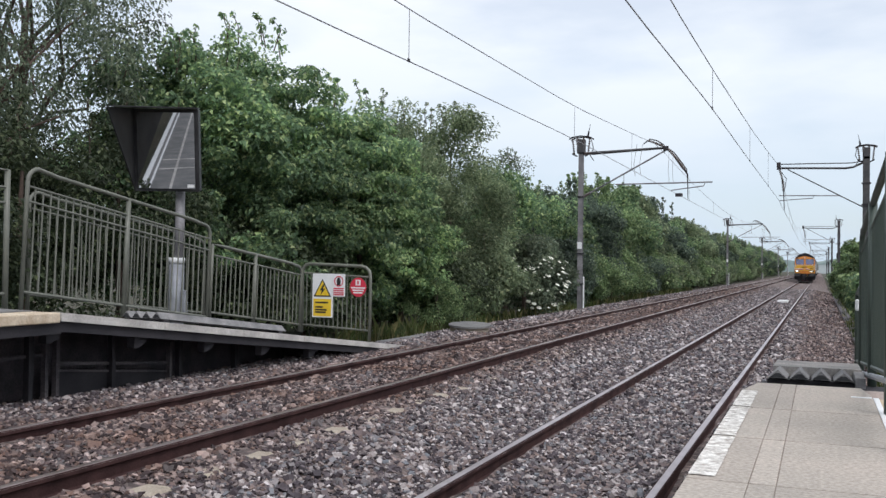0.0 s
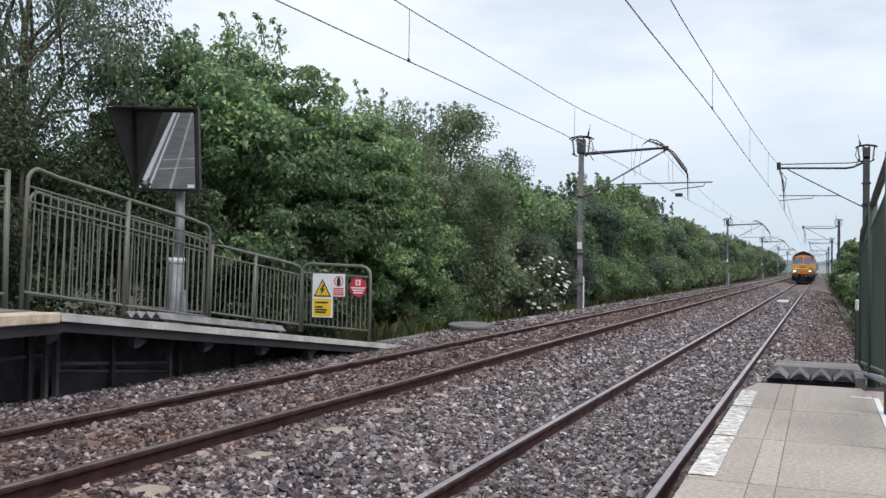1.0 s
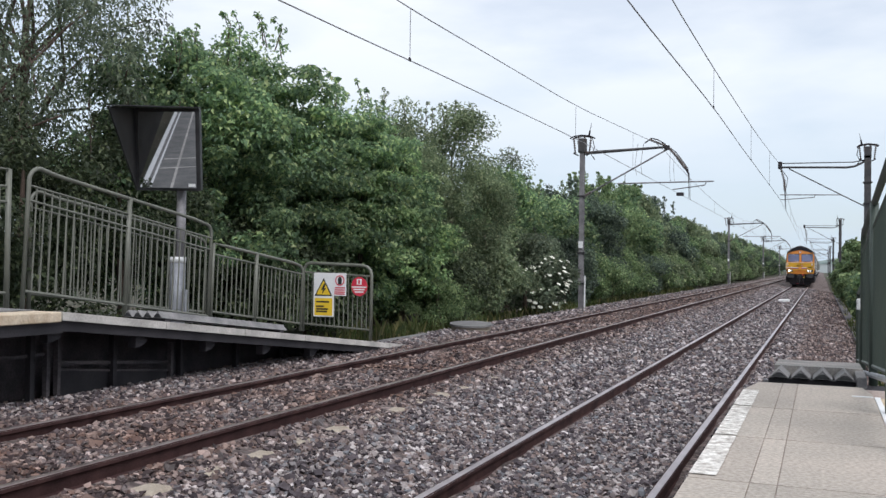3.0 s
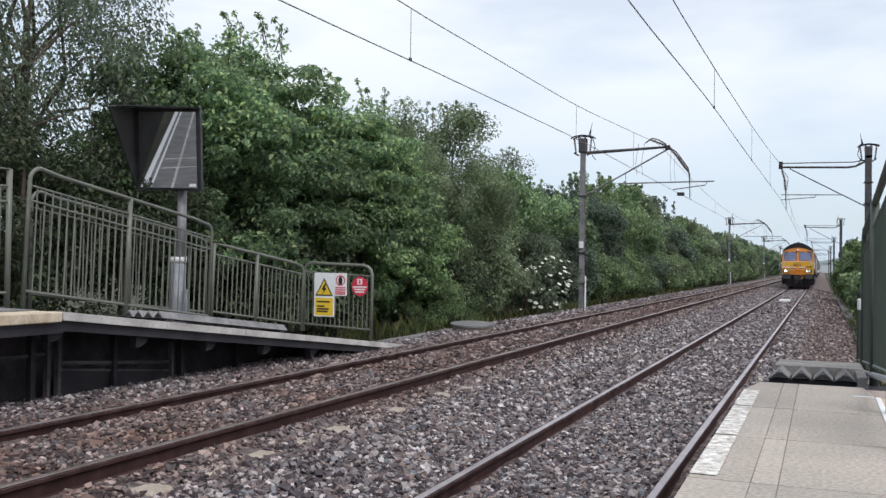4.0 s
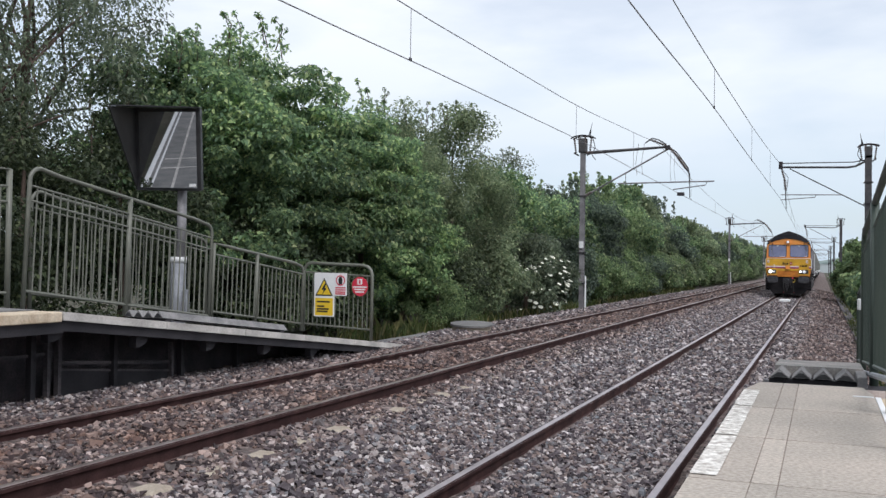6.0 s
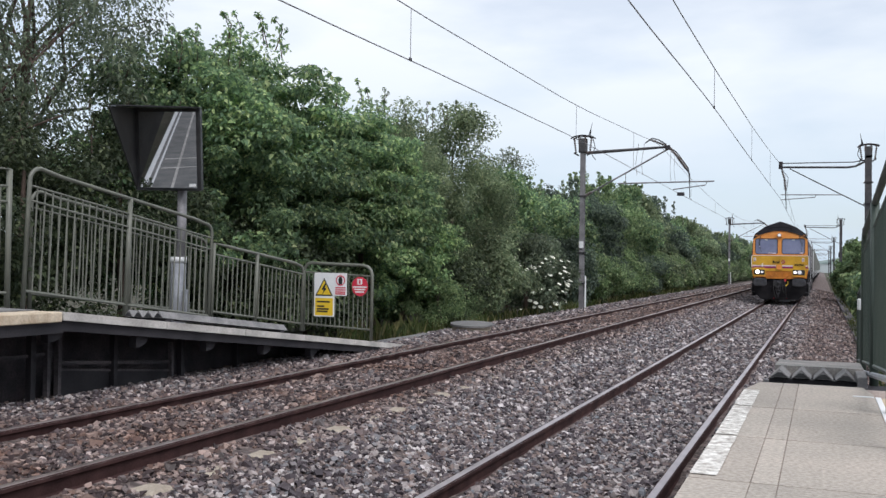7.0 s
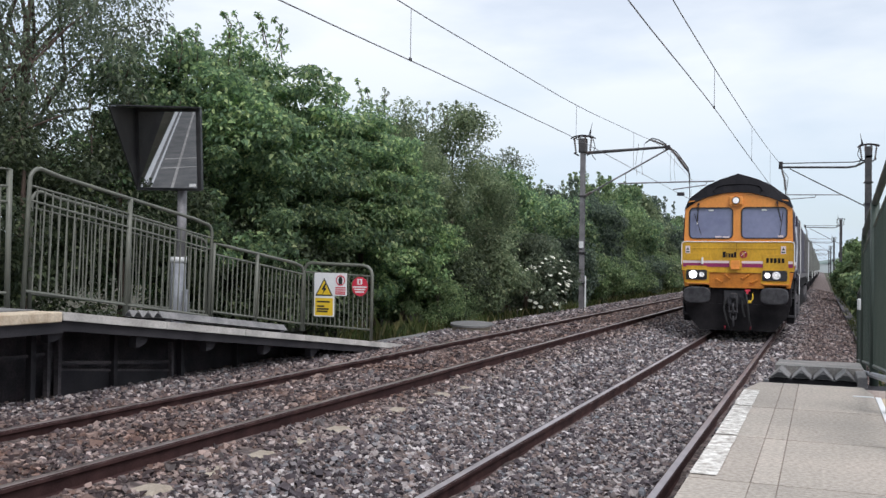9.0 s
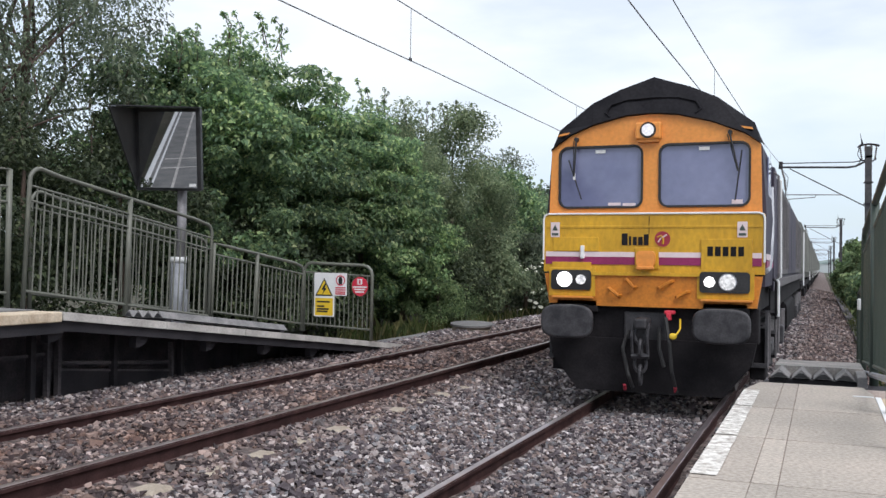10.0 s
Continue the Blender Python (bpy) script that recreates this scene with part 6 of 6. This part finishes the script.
        part("side_swoosh", tubed([(s * 1.288, 0.12, 1.62), (s * 1.29, 0.7, 1.66), (s * 1.29, 1.15, 1.85), (s * 1.282, 1.5, 2.25), (s * 1.265, 1.62, 2.7)], 0.03, 6), GALVANISED, loco, "pale curved stripe on the cab side")
        part("side_stripe", boxed(s * 1.287, s * 1.294, 0.1, 1.6, 1.66, 1.74), LOCO_PURPLE, loco)
        part("side_stripe", boxed(s * 1.287, s * 1.294, 0.1, 1.6, 1.75, 1.82), LOCO_PINK, loco)
        for k in range(3):
            part("step", boxed(s * 1.05, s * 1.32, 1.66, 2.36, 0.5 + 0.27 * k, 0.54 + 0.27 * k), LOCO_UNDER, loco)
        part("front_step", boxed(s * 1.1, s * 1.28, 0.35, 0.8, 0.35, 0.95, bevel=0.02), LOCO_UNDER, loco, "grimy sand box")
        part("ladder_frame", boxed(s * 1.27, s * 1.3, 0.28, 0.34, 0.55, 1.16), BUFFER, loco, "grimy ladder side")
        part("ladder_frame", boxed(s * 1.12, s * 1.3, 0.27, 0.33, 0.5, 0.55), BUFFER, loco, "grimy ladder tread")
        for y in (0.36, 0.74):
            part("step_rail", tubed([(s * 1.285, y, 1.12), (s * 1.3, y, 1.08), (s * 1.3, y, 0.5)], 0.012, 6), LOCO_GRILLE, loco, "grimy step rail")
    part("fuel_tank", prism(bmesh.new(), rounded(-1.25, 1.25, 0.35, 1.05, 0.18), 8.2, 13.2), LOCO_UNDER, loco, "grimy fuel tank")
    part("underframe", boxed(-1.1, 1.1, 0.3, 20.9, 0.95, 1.22), LOCO_UNDER, loco)
    part("rear_beam", boxed(-1.2, 1.2, 20.9, 21.1, 0.75, 1.25), LOCO_UNDER, loco)
    axles = []
    for y0 in (1.75, 15.3):
        for s in (-1, 1):
            bg = part("bogie_frame", prism(bmesh.new(), [(s * 1.02, 0.36), (s * 1.2, 0.36), (s * 1.2, 0.95), (s * 1.02, 0.95)], y0 - 0.6, y0 + 4.9), LOCO_UNDER, loco, "grimy bogie side frame")
            for k in range(3):
                yy = y0 + 0.3 + 2.0 * k
                part("axlebox", boxed(s * 1.14, s * 1.27, yy - 0.16, yy + 0.16, 0.36, 0.68, bevel=0.03), BUFFER, bg)
                part("spring", tubed([(s * 1.18, yy + 0.42, 0.5), (s * 1.18, yy + 0.42, 0.95)], 0.09, 10), LOCO_GRILLE, bg, "dusty coil spring")
        for k in range(3):
            ws = part("wheelset", wheelset_mesh(), WHEEL_STEEL, loco, "steel wheelset")
            ws.location = (0, y0 + 0.3 + 2.0 * k, 0.53)
            axles.append(ws)
    return loco, axles


def wheelset_mesh(r=0.53):
    bm = bmesh.new()
    tube(bm, [(-0.8, 0, 0), (0.8, 0, 0)], 0.085, 10)
    for s in (-1, 1):
        tube(bm, [(s * 0.69, 0, 0), (s * 0.72, 0, 0)], r + 0.028, 28)
        tube(bm, [(s * 0.72, 0, 0), (s * 0.82, 0, 0)], r, 28)
        tube(bm, [(s * 0.82, 0, 0), (s * 0.86, 0, 0)], 0.16, 14)
        for k in range(4):
            a_ = math.pi / 2 * k
            tube(bm, [(s * 0.815, 0.32 * math.cos(a_), 0.32 * math.sin(a_)), (s * 0.835, 0.32 * math.cos(a_), 0.32 * math.sin(a_))], 0.07, 8)
    return bm


def build_wagon():
    w = thing("hopper_wagon", (0, TRAIN_START + 22.0, 0), "dusty grey bogie hopper wagon in the freight train", "wagon", group="wagons of the freight train")
    side = [(1.05, 1.15), (1.3, 1.55), (1.3, 2.95), (1.22, 3.22), (0.95, 3.42)]
    bm = bmesh.new()
    prism(bm, side + [(-x, z) for x, z in reversed(side)], 1.0, 16.2)
    body = part("hopper_body", bm, WAGON, w, "dusty grey hopper body")
    for s in (-1, 1):
        for i in range(11):
            y = 1.15 + 1.48 * i
            part("rib", boxed(s * 1.3, s * 1.36, y, y + 0.1, 1.55, 2.95), WAGON, body)
        part("top_rail", boxed(s * 1.28, s * 1.36, 1.0, 16.2, 2.9, 3.0, bevel=0.02), WAGON, body)
        part("solebar", boxed(s * 1.05, s * 1.22, 0.4, 16.8, 0.95, 1.15), LOCO_UNDER, w)
        part("side_ladder", tubed([(s * 1.3, 0.55, 1.1), (s * 1.3, 0.55, 2.9)], 0.02, 6), WHITE, w, "pale ladder rail")
        part("side_ladder", tubed([(s * 1.3, 0.85, 1.1), (s * 1.3, 0.85, 2.9)], 0.02, 6), WHITE, w, "pale ladder rail")
        for y0 in (1.6, 13.2):
            part("bogie_frame", boxed(s * 1.0, s * 1.12, y0, y0 + 2.4, 0.4, 0.75, bevel=0.03), LOCO_UNDER, w)
    part("end_frame", boxed(-1.2, 1.2, 0.4, 0.55, 0.85, 1.25), LOCO_UNDER, w)
    part("end_frame", boxed(-1.2, 1.2, 16.65, 16.8, 0.85, 1.25), LOCO_UNDER, w)
    part("discharge_chute", prism(bmesh.new(), [(-0.8, 0.3), (0.8, 0.3), (1.05, 1.15), (-1.05, 1.15)], 5.0, 12.0), LOCO_UNDER, w)
    for y in (1.9, 3.7, 13.5, 15.3):
        ws = part("wheelset", wheelset_mesh(0.46), WHEEL_STEEL, w)
        ws.location = (0, y, 0.46)
    return w


locomotive, loco_axles = build_loco()
wagon = build_wagon()
WAGON_LENGTH, WAGON_COUNT = 17.3, 11
wagons = [wagon] + [copy_thing(wagon, pose(0, TRAIN_START + 22.0 + WAGON_LENGTH * i, 0)) for i in range(1, WAGON_COUNT)]


def motions():
    """The train runs past at a steady speed; the locomotive's wheels roll."""
    times = [0.0, 2.5, 5.0, 7.5, 10.0]
    walk(locomotive, [(t, pose(0, TRAIN_START - TRAIN_SPEED * t, 0)) for t in times])
    for i, w in enumerate(wagons):
        walk(w, [(t, pose(0, TRAIN_START + 22.0 + WAGON_LENGTH * i - TRAIN_SPEED * t, 0)) for t in times])
    for ws in loco_axles:
        x, y, z = ws.location
        walk(ws, [(k / 30, pose(x, y, z, math.degrees(TRAIN_SPEED * k / 30 / 0.53))) for k in range(301)])


motions()
